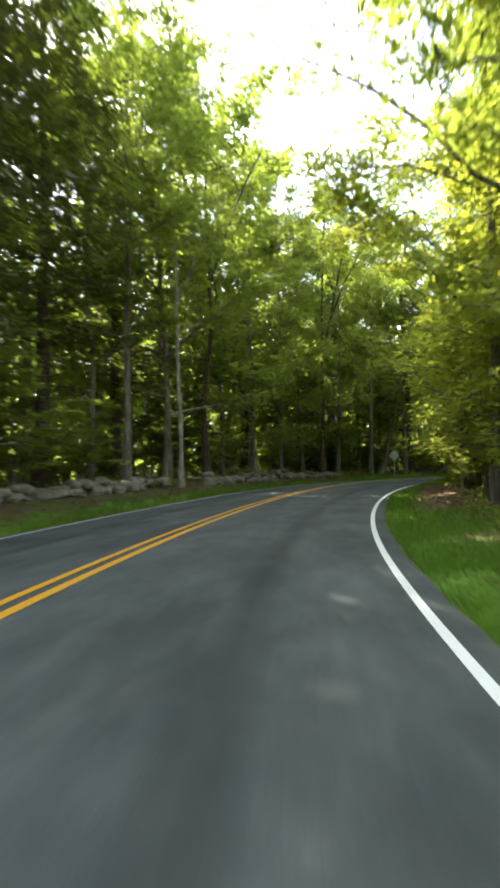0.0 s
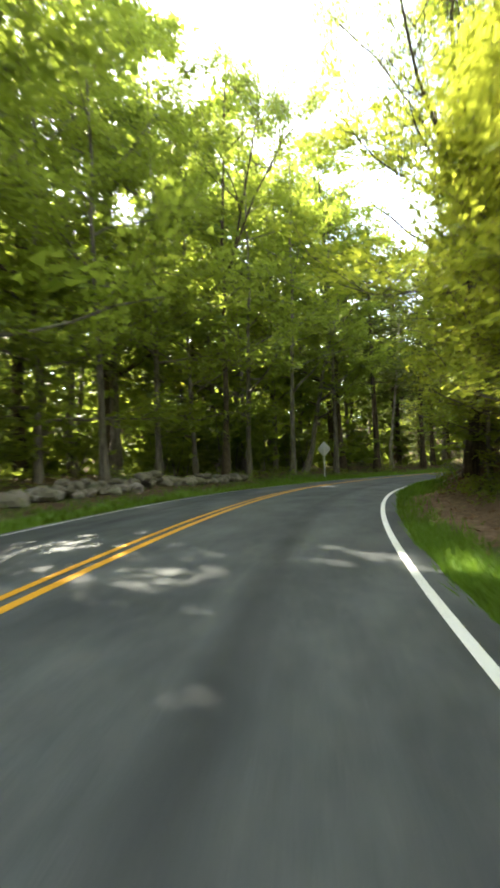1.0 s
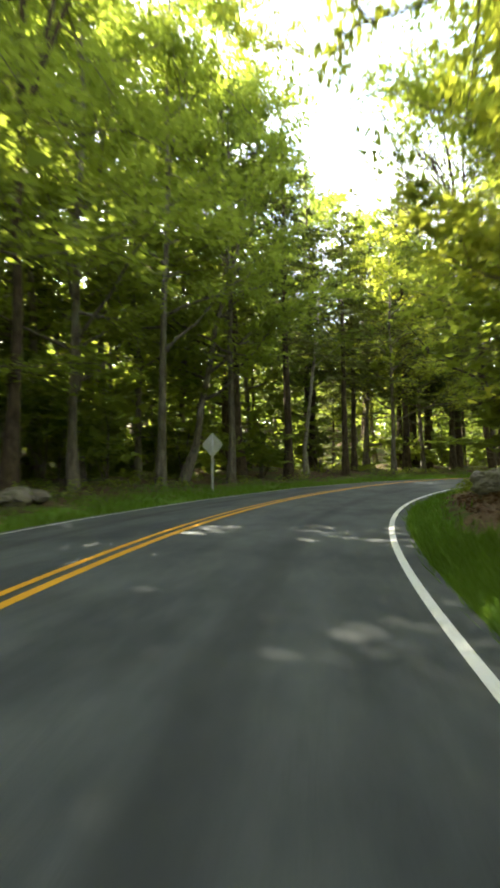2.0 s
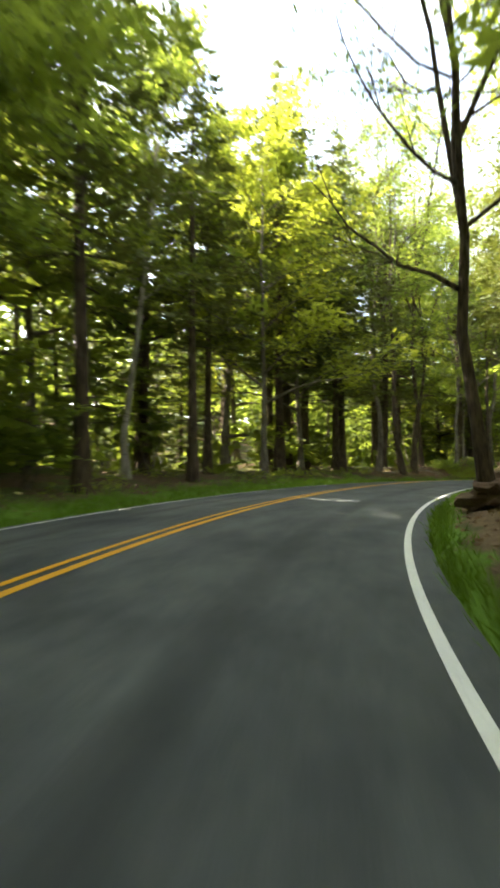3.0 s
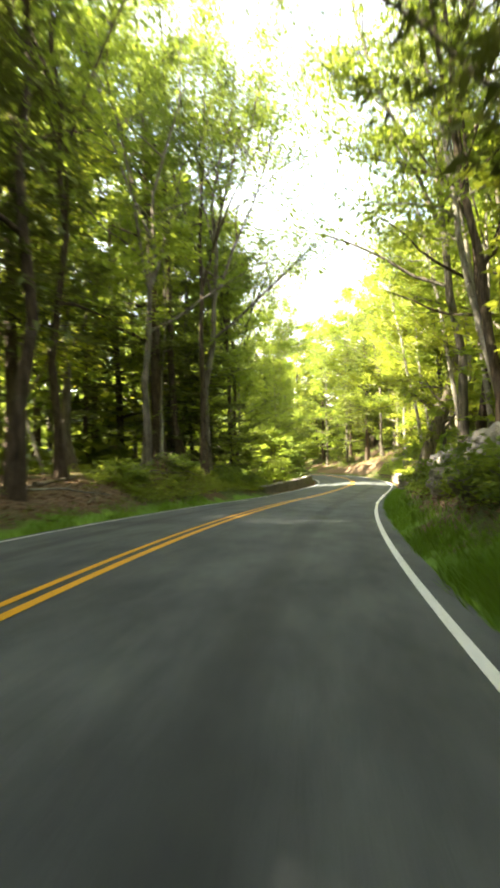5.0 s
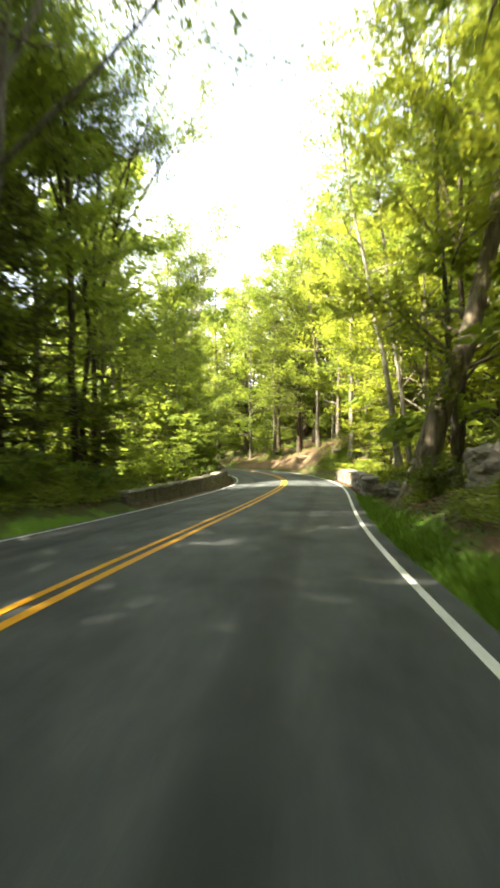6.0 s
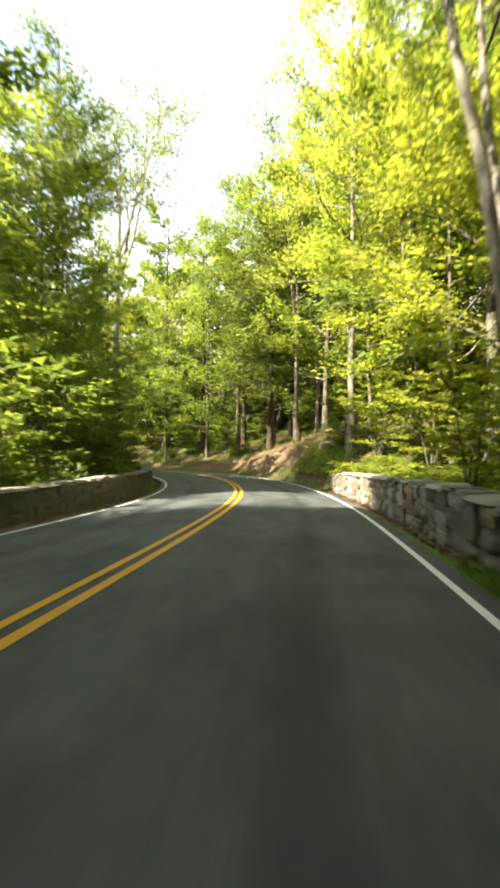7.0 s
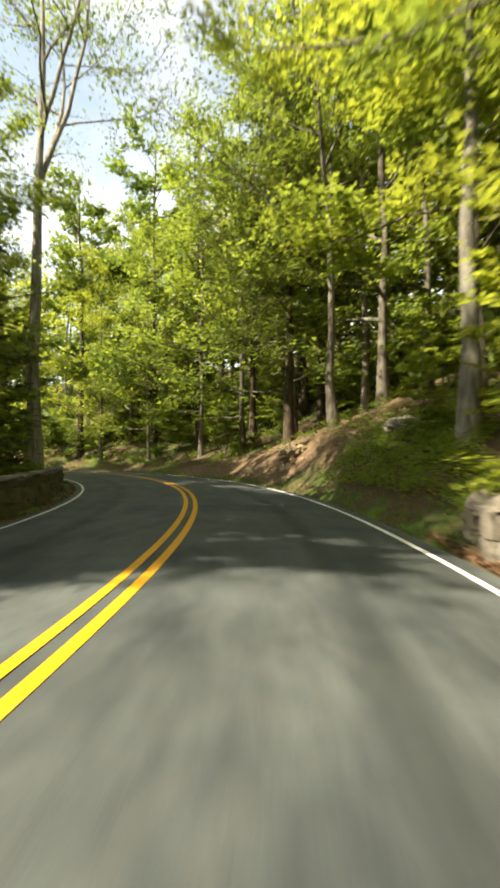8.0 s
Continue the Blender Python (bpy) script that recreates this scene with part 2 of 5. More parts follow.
# ---- the road's line in plan and height ----
BEND = [-0.0141, -0.0139, -0.0137, -0.0133, -0.0125, -0.0121, -0.0131, -0.014, -0.0126, -0.0119, -0.0138, -0.0184, -0.0219, -0.0249, -0.022, -0.0181, -0.0133, -0.0117, -0.0118, -0.0095, -0.0057, -0.0041, -0.0046, -0.0042, -0.0003, 0.0046, 0.0104, 0.0151, 0.0184, 0.0223, 0.0248, 0.0261, 0.0267, 0.0271, 0.024, 0.016, 0.008, 0.0, 0.0, 0.0, 0.0, 0.0, 0.0, 0.0]
GRADE = [-0.008, -0.009, -0.0114, -0.0019, 0.0131, 0.0093, -0.0015, 0.01, -0.0016, -0.0147, -0.036, -0.0417, -0.0159, -0.0126, 0.0076, 0.0101, 0.0071, 0.0051, 0.0037, 0.0028, 0.0022, 0.002]
STEP, FIRST = 0.5, -18.0
ST = np.arange(FIRST, FIRST + 6.0 * (len(BEND) - 1), STEP)
HEAD = np.cumsum(np.interp(ST, FIRST + 6.0 * np.arange(len(BEND)), BEND)) * STEP
ZERO = int(-FIRST / STEP)
HEAD = HEAD - HEAD[ZERO]
CX, CY = np.cumsum(-np.sin(HEAD)) * STEP, np.cumsum(np.cos(HEAD)) * STEP
CZ = np.cumsum(np.interp(ST, FIRST + 12.0 * np.arange(len(GRADE)), GRADE)) * STEP
CX, CY, CZ = CX - CX[ZERO], CY - CY[ZERO], CZ - CZ[ZERO]
CROWN = 0.0394
LINE_R, LINE_L, EDGE_R, EDGE_L = 3.56, -3.45, 3.88, -3.72


def spot(s, off):
    """Plan place and the road's own height at station s, off metres to the right of the yellow line."""
    a = np.interp(s, ST, HEAD)
    z = np.interp(s, ST, CZ) - CROWN * np.minimum(np.abs(off), 3.95)
    return np.interp(s, ST, CX) + off * np.cos(a), np.interp(s, ST, CY) + off * np.sin(a), z


def stations(x, y):
    """Station and offset of plan points."""
    x, y = np.atleast_1d(x).astype(float), np.atleast_1d(y).astype(float)
    s, off = np.empty(len(x)), np.empty(len(x))
    for k in range(0, len(x), 4000):
        xs, ys = x[k:k + 4000], y[k:k + 4000]
        i = ((xs[:, None] - CX[None, ::2]) ** 2 + (ys[:, None] - CY[None, ::2]) ** 2).argmin(1) * 2
        dx, dy = xs - CX[i], ys - CY[i]
        s[k:k + 4000] = ST[i] + (-np.sin(HEAD[i]) * dx + np.cos(HEAD[i]) * dy)
        side = dx * np.cos(HEAD[i]) + dy * np.sin(HEAD[i])
        dist = np.sqrt(dx * dx + dy * dy)
        off[k:k + 4000] = np.where(side < 0, -1, 1) * np.maximum(np.abs(side), np.where(dist > np.abs(side) + 1.5, dist, 0))
    return s, off


# height of the land beside the road: stations down, offsets across
OFFS = [3.9, 4.8, 6.0, 8.5, 13.0, 22.0, 45.0]
RIGHT_S = [20.6, 41.6, 51.0, 62.0, 74.1, 91.0, 101.0, 119.5, 122.5, 127.5, 143.5, 149.5, 158.0, 172.0, 192.0]
RIGHT_H = [
    (-.06, .0, .05, .1, .4, 1.2, 3), (-.06, .0, .10, .3, .8, 1.6, 4), (-.06, .25, .85, 1.5, 2.0, 3, 5), (-.06, .12, .5, 1.0, 1.6, 3, 6),
    (-.06, .12, .55, 1.5, 2.6, 4.5, 9), (-.06, .45, 1.2, 2.0, 3.2, 5.5, 11), (-.06, .35, 1.0, 2.2, 3.6, 6, 13), (-.06, .3, .8, 2.0, 3.4, 6.5, 15), (-.06, .02, .15, .9, 2.2, 5.5, 15),
    (-.06, .05, .35, .8, 1.8, 5, 15), (-.06, .05, .25, .7, 1.8, 6, 18), (-.06, .5, 1.5, 2.5, 4.2, 9, 22), (-.06, .45, 2.0, 3.3, 5.0, 10, 23),
    (-.06, .1, .5, 1.6, 3.8, 9, 21), (-.06, .0, .2, .8, 2.6, 7, 16)]
LEFT_S = [20.6, 54.1, 64.1, 87.6, 95.2, 108.2, 114.6, 122.0, 127.4, 156.8, 164.8, 181.8]
# outermost rise on the left is invented, added to block light from the horizon
LEFT_H = [
    (-.06, .20, .42, .6, .8, 1.2, 8.2), (-.06, .20, .45, .7, .9, 1.2, 8.2), (-.06, .10, .25, .5, .8, 1.2, 8.2), (-.06, .12, .30, .6, .8, 1.2, 8.2),
    (-.06, .20, .50, .9, 1.1, 1.3, 8.2), (-.06, .35, 1.0, 1.35, 1.2, 1.3, 8.2), (-.06, .70, 1.5, 1.6, 1.3, 1.2, 8.2), (-.06, .45, 1.0, 1.0, .7, .7, 5.8),
    (-.06, .02, .0, -.2, -.4, -.5, 3.4), (-.06, .02, .0, -.2, -.4, -.5, 3.4), (-.06, .0, .05, .1, .2, .5, 5.8), (-.06, .0, .05, .2, .5, 1, 5.8)]


def waves(x, y):
    return (0.5 * np.sin(0.31 * x + 1.7 * np.sin(0.23 * y)) + 0.5 * np.sin(0.27 * y + 1.3 * np.sin(0.19 * x + 1)) +
            0.3 * np.sin(0.9 * x + 0.7 * y) * np.sin(0.8 * y - 0.5 * x + 2) + 0.18 * np.sin(2.1 * x + 1.1 * np.sin(1.7 * y)) * np.sin(2.3 * y + 0.6))


def land(x, y):
    """Height of the ground, with station and offset."""
    x, y = np.atleast_1d(x).astype(float), np.atleast_1d(y).astype(float)
    s, off = stations(x, y)
    a = np.abs(off)
    h = np.zeros(len(x))
    for side, knots, table in ((1, RIGHT_S, RIGHT_H), (-1, LEFT_S, LEFT_H)):
        m = off >= 0 if side > 0 else off < 0
        cols = np.array(table)
        at = np.stack([np.interp(s[m], knots, cols[:, j]) for j in range(len(OFFS))], 1)
        o = np.clip(a[m], OFFS[0], OFFS[-1])
        j = np.clip(np.searchsorted(OFFS, o) - 1, 0, len(OFFS) - 2)
        lo, hi = np.array(OFFS)[j], np.array(OFFS)[j + 1]
        u = (o - lo) / (hi - lo)
        r = np.arange(len(o))
        h[m] = at[r, j] * (1 - u) + at[r, j + 1] * u
    wild = np.clip((a - 4.3) / 5.0, 0, 1)
    z = np.interp(s, ST, CZ) - CROWN * 3.95 + h + wild * 0.22 * waves(x, y)
    return np.where(a < 3.75, np.interp(s, ST, CZ) - CROWN * np.minimum(a, 3.95) - 0.22, z), s, off


def level(x, y):
    return float(land([x], [y])[0][0])


def beside(s, off):
    """Ground point at a station and offset."""
    x, y, _ = spot(s, off)
    return Vector((float(x), float(y), level(x, y)))


# ---- ground and road ----
def spread_axis(lo, hi, fine):
    inner = np.arange(lo, hi + 1e-6, fine)
    far = np.cumsum(fine * 1.35 ** np.arange(1, 24))
    return np.concatenate([(lo - far)[::-1], inner, hi + far])


def build_ground():
    gx, gy = spread_axis(-16, 160, 1.0), spread_axis(-6, 108, 1.0)
    x, y = np.meshgrid(gx, gy)
    x, y = x.ravel(), y.ravel()
    z, s, off = land(x, y)
    nx, ny = len(gx), len(gy)
    i = (np.arange(ny - 1)[:, None] * nx + np.arange(nx - 1)[None, :]).ravel()
    me = mesh_from("ground", np.stack([x, y, z], 1), np.stack([i, i + 1, i + nx + 1, i + nx], 1), GROUND, True)
    right = np.interp(s, [20.6, 26.5, 29.0, 37.4, 39.0, 45.0, 46.5, 49.0, 58.2, 68.1, 86.6, 95.2, 123.1, 129.6, 145.4, 152.7], [2.2, 2.0, 0.7, 0.5, 0.2, 0.2, 1.0, 1.2, 0.7, 0.5, 0.9, 0.7, 0.9, 0.4, 0.3, 0.5])
    left = np.interp(s, [20.6, 52.0, 58.2, 66.1, 86.6, 95.2, 101.7, 110.3, 116.7, 123.1], [1.0, .8, 1.6, 2.2, 1.9, 0.9, 0.7, 0.6, .3, .2])
    reach = np.where(off > 0, right, left)
    grass = np.clip(1.15 - np.maximum(np.abs(off) - 4.0, 0) / np.maximum(reach, 0.1), 0, 1)
    bare = np.zeros(len(s))
    for s0, o0, ds, do, k in ((103.5, -6.8, 7.5, 2.6, 0.72), (113.0, -5.6, 4.5, 1.3, 0.8), (161.0, 7.2, 6.0, 3.4, 1.2), (168.0, 5.4, 7.0, 1.4, 1.0), (139.0, 4.4, 7.0, 0.7, 1.0), (50.0, 6.0, 7.0, 1.8, 0.75), (74.0, 5.0, 5.0, 1.4, 0.9), (65.0, 5.4, 9.0, 1.2, 0.9), (24.0, 5.6, 4.0, 0.9, 0.9), (30.5, 4.9, 4.0, 0.9, 1.1), (133.0, -4.0, 16.0, 0.7, 0.9), (36.5, 5.7, 6.0, 1.1, 1.0), (42.0, 4.9, 4.5, 1.3, 1.2)):
        bare = np.maximum(bare, k * np.clip(1.6 - 1.6 * np.hypot((s - s0) / ds, (off - o0) / do) ** 2, 0, 1))
    me.attributes.new("bare", "FLOAT", "POINT").data.foreach_set("value", bare.astype(np.float32))
    grass = np.where((off > 0) & (s > 143), grass * 0.3, grass)
    grass = grass * (1 - 0.8 * np.clip(bare, 0, 1))
    at = me.attributes.new("grass", "FLOAT", "POINT")
    at.data.foreach_set("value", grass.astype(np.float32))
    return tagged(new("ground", me), "forest floor of brown leaf litter with grassy verges", "ground", kind="structure")


def ribbon(s, offs, lift, skirt=0.0):
    """Verts, quads and uv of a strip that follows the road."""
    s = np.asarray(s, float)
    o = np.asarray(offs, float)
    S, O = np.meshgrid(s, o, indexing="ij")
    x, y, z = spot(S.ravel(), O.ravel())
    a = np.interp(S.ravel(), ST, CZ) - CROWN * np.abs(O.ravel())
    v = np.stack([x, y, a + lift], 1).reshape(len(s), len(o), 3)
    if skirt:
        v[:, 0, 2] -= skirt
        v[:, -1, 2] -= skirt
    n = len(o)
    i = (np.arange(len(s) - 1)[:, None] * n + np.arange(n - 1)[None, :]).ravel()
    return v.reshape(-1, 3), np.stack([i, i + 1, i + n + 1, i + n], 1), np.stack([O.ravel(), S.ravel()], 1)


def build_road():
    s = np.arange(-16, 232, 1.0)
    offs = [EDGE_L - 0.04, EDGE_L, -2.5, -1.2, -0.12, 0.12, 1.2, 2.5, LINE_R, EDGE_R, EDGE_R + 0.04]
    v, f, uv = ribbon(s, offs, 0.0, 0.3)
    me = mesh_from("road", v, f, ASPHALT, False)
    layer = me.uv_layers.new(name="UVMap")
    index = np.empty(len(me.loops), dtype=np.int32)
    me.loops.foreach_get("vertex_index", index)
    layer.data.foreach_set("uv", uv[index].astype(np.float32).ravel())
    road = tagged(new("road", me), "worn grey asphalt two-lane road winding through woods", "road", kind="structure")
    for name, centre, width, mat, label in (
            ("edge_line", LINE_R, 0.10, WHITE, "solid white painted edge line"), ("edge_line", LINE_L, 0.08, WHITE, "solid white painted edge line"),
            ("centre_line", -0.108, 0.11, YELLOW, "solid yellow painted centre line"), ("centre_line", 0.128, 0.11, YELLOW, "solid yellow painted centre line")):
        rag = np.arange(-16, 232, 0.5)
        v, f, _ = ribbon(rag, [centre - width / 2, centre + width / 2], 0.005)
        ob = new(name, mesh_from(name, v, f, mat))
        ob.parent = road
        tagged(ob, label)
    return road


build_ground()
build_road()


# ---- plants ----
class Plant:
    """Collects tapered tubes for the wood and triangles for the leaves."""

    def __init__(self, seed):
        self.rng = np.random.default_rng(seed)
        self.v, self.f, self.count = [], [], 0
        self.leaf_v, self.leaf_n = [], 0

    def tube(self, pts, radii, sides=6):
        pts = np.asarray(pts, float)
        n = len(pts)
        d = np.gradient(pts, axis=0)
        d /= np.linalg.norm(d, axis=1)[:, None] + 1e-9
        ref = np.where(np.abs(d[:, 2:3]) > 0.9, np.array([[1.0, 0, 0]]), np.array([[0, 0, 1.0]]))
        a = np.cross(d, ref)
        a /= np.linalg.norm(a, axis=1)[:, None] + 1e-9
        b = np.cross(d, a)
        t = np.arange(sides) * 2 * math.pi / sides
        ring = pts[:, None] + np.asarray(radii)[:, None, None] * (np.cos(t)[None, :, None] * a[:, None] + np.sin(t)[None, :, None] * b[:, None])
        self.v.append(ring.reshape(-1, 3))
        i = np.arange(n - 1)[:, None] * sides
        j = np.arange(sides)[None, :]
        k = (j + 1) % sides
        q = np.stack([i + j, i + k, i + sides + k, i + sides + j], -1).reshape(-1, 4) + self.count
        self.f.append(q)
        self.count += n * sides

    def leaves(self, p, along, size, slim=0.55, flat=0.7):
        """Leaves at points p; along: rough way of each leaf; flat: 0 tumbles freely, 1 lies level."""
        n = len(p)
        r = self.rng
        d = along + r.normal(0, 0.7, (n, 3))
        d[:, 2] *= 1 - flat * 0.6
        d /= np.linalg.norm(d, axis=1)[:, None] + 1e-9
        nor = r.normal(0, 1 - flat * 0.7, (n, 3)) + np.array([0, 0, 0.9])
        w = np.cross(d, nor)
        w /= np.linalg.norm(w, axis=1)[:, None] + 1e-9
        dn = np.cross(d, w)
        s = (size * r.uniform(0.6, 1.35, n))[:, None]
        back = p - d * s * 0.42
        q = np.stack([back + w * s * slim * 0.5, p + d * s * 0.58 + dn * s * 0.12, back - w * s * slim * 0.5], 1)
        self.leaf_v.append(q.reshape(-1, 3))
        self.leaf_n += n

    def wood_mesh(self, name, mat):
        return mesh_from(name, np.concatenate(self.v), np.concatenate(self.f), mat, True)

    def leaf_mesh(self, name, mat):
        v = np.concatenate(self.leaf_v)
        return mesh_from(name, v, np.arange(len(v)).reshape(-1, 3), mat, False)


def bent(start, way, length, rng, n=6, rise=0.25, wander=0.12):
    """Points of a limb that curves."""
    pts = [np.array(start, float)]
    d = np.array(way, float)
    d /= np.linalg.norm(d)
    for _ in range(n - 1):
        d = d + rng.normal(0, wander, 3) + np.array([0, 0, rise / n])
        d /= np.linalg.norm(d)
        pts.append(pts[-1] + d * length / (n - 1))
    return np.array(pts)


def stem_points(h, rng, lean=0.0, wander=0.02, n=11):
    z = np.linspace(0, 1, n)
    drift = np.cumsum(rng.normal(0, wander * h / n * 2, (n, 2)), axis=0)
    drift -= drift[0]
    return np.stack([drift[:, 0] + lean * h * z ** 1.4, drift[:, 1], z * h - 0.25], 1)


def broadleaf(seed, h, r, base, spread, leaf_count, leaf_size, leaf_mat, bark, lean=0.0, limbs=15, rise=0.35, forks=0, wander=0.02, flat=0.45, fine=True, fork_at=(3, 6), sprays=0, reach=0.34, stout=0.13, name="tree", label=""):
    p = Plant(seed)
    rng = p.rng
    pts = stem_points(h, rng, lean, wander)
    t = np.linspace(0, 1, len(pts))
    rad = r * (1 - 0.88 * t) + r * 0.7 * np.exp(-t * 26)
    p.tube(pts, rad, 9)
    stems = [(pts, rad)]
    for k in range(forks):
        i = rng.integers(*fork_at)
        az = rng.uniform(0, 2 * math.pi)
        fp = bent(pts[i], (math.cos(az) * 0.4, math.sin(az) * 0.4, 1.0), h * rng.uniform(0.4, 0.6), rng, 8, 0.3, 0.06)
        fr = np.linspace(rad[i] * 0.75, 0.03, 8)
        p.tube(fp, fr, 7)
        stems.append((fp, fr))
    twigs = []
    for k in range(limbs):
        sp, sr = stems[k % len(stems)]
        u = base + (0.97 - base) * ((k + rng.uniform(0, 1)) / limbs)
        if k % len(stems):
            u = rng.uniform(0.3, 0.97)
        at = np.array([np.interp(u, np.linspace(0, 1, len(sp)), sp[:, c]) for c in range(3)])
        width = np.interp(u, np.linspace(0, 1, len(sr)), sr)
        az = k * 2.4 + rng.uniform(-0.5, 0.5)
        top = (at[2] / h - base) / (1 - base)
        length = spread * (1.0 - 0.55 * max(top, 0)) * rng.uniform(0.65, 1.15)
        el = rng.uniform(0.1, 0.55) + 0.5 * max(top, 0)
        way = np.array([math.cos(az) * math.cos(el), math.sin(az) * math.cos(el), math.sin(el)])
        lp = bent(at, way, length, rng, 7, rise, 0.16)
        p.tube(lp, np.linspace(min(width * 0.6, stout), 0.012, 7), 5)
        for m in range(6):
            v = rng.uniform(0.25, 1.0)
            q = np.array([np.interp(v, np.linspace(0, 1, 7), lp[:, c]) for c in range(3)])
            side = np.cross(way, (0, 0, 1)) * rng.choice([-1, 1])
            d = way * rng.uniform(0.4, 1.0) + side * rng.uniform(0.4, 1.0) + rng.normal(0, 0.25, 3)
            tp = bent(q, d, length * rng.uniform(0.22, 0.5), rng, 4, 0.15, 0.15)
            if fine:
                p.tube(tp[[0, 2, 3]], [0.018, 0.011, 0.005], 3)
            for j in range(sprays):
                e = bent(tp[rng.integers(0, 4)], d + rng.normal(0, 0.8, 3), length * rng.uniform(0.12, 0.26), rng, 4, 0.2, 0.2)
                p.tube(e[[0, 2, 3]], [0.010, 0.007, 0.004], 3)
                twigs.append((e, length))
            twigs.append((tp, length))
    w = np.array([np.linalg.norm(tp[-1] - tp[0]) + 0.2 for tp, _ in twigs])
    pick = rng.choice(len(twigs), leaf_count, p=w / w.sum())
    u = rng.uniform(0.1, 1.1, leaf_count)
    a = np.array([tp[0] for tp, _ in twigs])[pick]
    b = np.array([tp[-1] for tp, _ in twigs])[pick]
    pos = a + (b - a) * u[:, None] + rng.normal(0, 1, (leaf_count, 3)) * np.array([reach, reach, reach * 0.5])
    p.leaves(pos, (b - a), leaf_size, 0.60, flat)
    root = new(name)
    part("trunk", p.wood_mesh("trunk", bark), root)
    part("crown", p.leaf_mesh("crown", leaf_mat), root)
    return tagged(root, label, "tree", "roadside trees")


def conifer(seed, h, r, base, spread, per_limb, name="hemlock_tree", label=""):
    p = Plant(seed)
    rng = p.rng
    pts = stem_points(h, rng, 0.0, 0.008)
    t = np.linspace(0, 1, len(pts))
    p.tube(pts, r * (1 - 0.93 * t) + r * 0.5 * np.exp(-t * 30), 9)
    for k in range(14):
        z = h * rng.uniform(0.06, max(base, 0.12))
        az = rng.uniform(0, 6.28)
        d = (math.cos(az), math.sin(az), rng.uniform(-0.2, 0.15))
        p.tube(bent((0, 0, z), d, rng.uniform(0.5, 1.9), rng, 4, 0.0, 0.1), np.linspace(0.022, 0.006, 4), 3)
    levels = int((1 - base) * h / 0.34)
    for k in range(levels):
        u = base + (1 - base) * k / levels
        at = np.array([np.interp(u, t, pts[:, c]) for c in range(3)])
        for m in range(2 if u < 0.9 else 1):
            az = k * 2.1 + m * 3.0 + rng.uniform(-0.6, 0.6)
            length = spread * min(1.0, (1.02 - u) * 1.9) * rng.uniform(0.6, 1.1) + 0.15
            way = np.array([math.cos(az), math.sin(az), 0.12])
            lp = bent(at, way, length, rng, 6, -0.35, 0.06)
            p.tube(lp[[0, 2, 3, 5]], np.linspace(0.035 * (1.1 - u) + 0.006, 0.005, 4), 3)
            n = max(12, int(1.9 * per_limb * length / spread))
            v = rng.uniform(0.12, 1.05, n)
            c = np.stack([np.interp(v, np.linspace(0, 1, 6), lp[:, j]) for j in range(3)], 1)
            side = np.stack([-way[1] * np.ones(n), way[0] * np.ones(n), np.zeros(n)], 1) * rng.choice([-1, 1], n)[:, None]
            out = rng.uniform(0, 1, n)[:, None] * 0.42 * length * (1.05 - 0.7 * v[:, None])
            pos = c + side * out + np.array([0, 0, -1]) * out * 0.25 + rng.normal(0, 0.05, (n, 3))
            p.leaves(pos, side * 0.9 + way * 0.8, 0.34, 0.34, 0.85)
    root = new(name)
    part("trunk", p.wood_mesh("trunk", BARK_DARK), root)
    part("crown", p.leaf_mesh("crown", NEEDLE), root)
    return tagged(root, label, "tree", "roadside trees")


def shrub(seed, h, width, stems, leaf_count, leaf_size, mat, name="shrub", label="", flat=0.85):
    p = Plant(seed)
    rng = p.rng
    ends = []
    for k in range(stems):
        az = k * 2.4 + rng.uniform(-0.4, 0.4)
        out = rng.uniform(0.15, 0.6) * width / h
        lp = bent((rng.normal(0, 0.12), rng.normal(0, 0.12), -0.1), (math.cos(az) * out, math.sin(az) * out, 1.0), h * rng.uniform(0.7, 1.1), rng, 7, -0.1, 0.1)
        p.tube(lp, np.linspace(0.012 + h * 0.006, 0.006, 7), 5)
        for m in range(7):
            v = rng.uniform(0.25, 1.0)
            q = np.array([np.interp(v, np.linspace(0, 1, 7), lp[:, c]) for c in range(3)])
            a2 = rng.uniform(0, 6.28)
            tp = bent(q, (math.cos(a2), math.sin(a2), 0.25), width * rng.uniform(0.3, 0.7), rng, 4, -0.1, 0.12)
            p.tube(tp[[0, 2, 3]], np.linspace(0.010, 0.004, 3), 3)
            ends.append((tp[0], tp[-1]))
    pick = rng.choice(len(ends), leaf_count)
    a, b = np.array([e[0] for e in ends])[pick], np.array([e[1] for e in ends])[pick]
    u = rng.uniform(0.1, 1.1, leaf_count)[:, None]
    p.leaves(a + (b - a) * u + rng.normal(0, 1, (leaf_count, 3)) * np.array([0.16, 0.16, 0.05]), b - a, leaf_size, 0.6, flat)
    root = new(name)
    tagged(part("stem", p.wood_mesh("stem", BARK_GREY), root), kind="stuff")
    part("foliage", p.leaf_mesh("foliage", mat), root)
    return tagged(root, label, "shrub", "roadside shrubs")


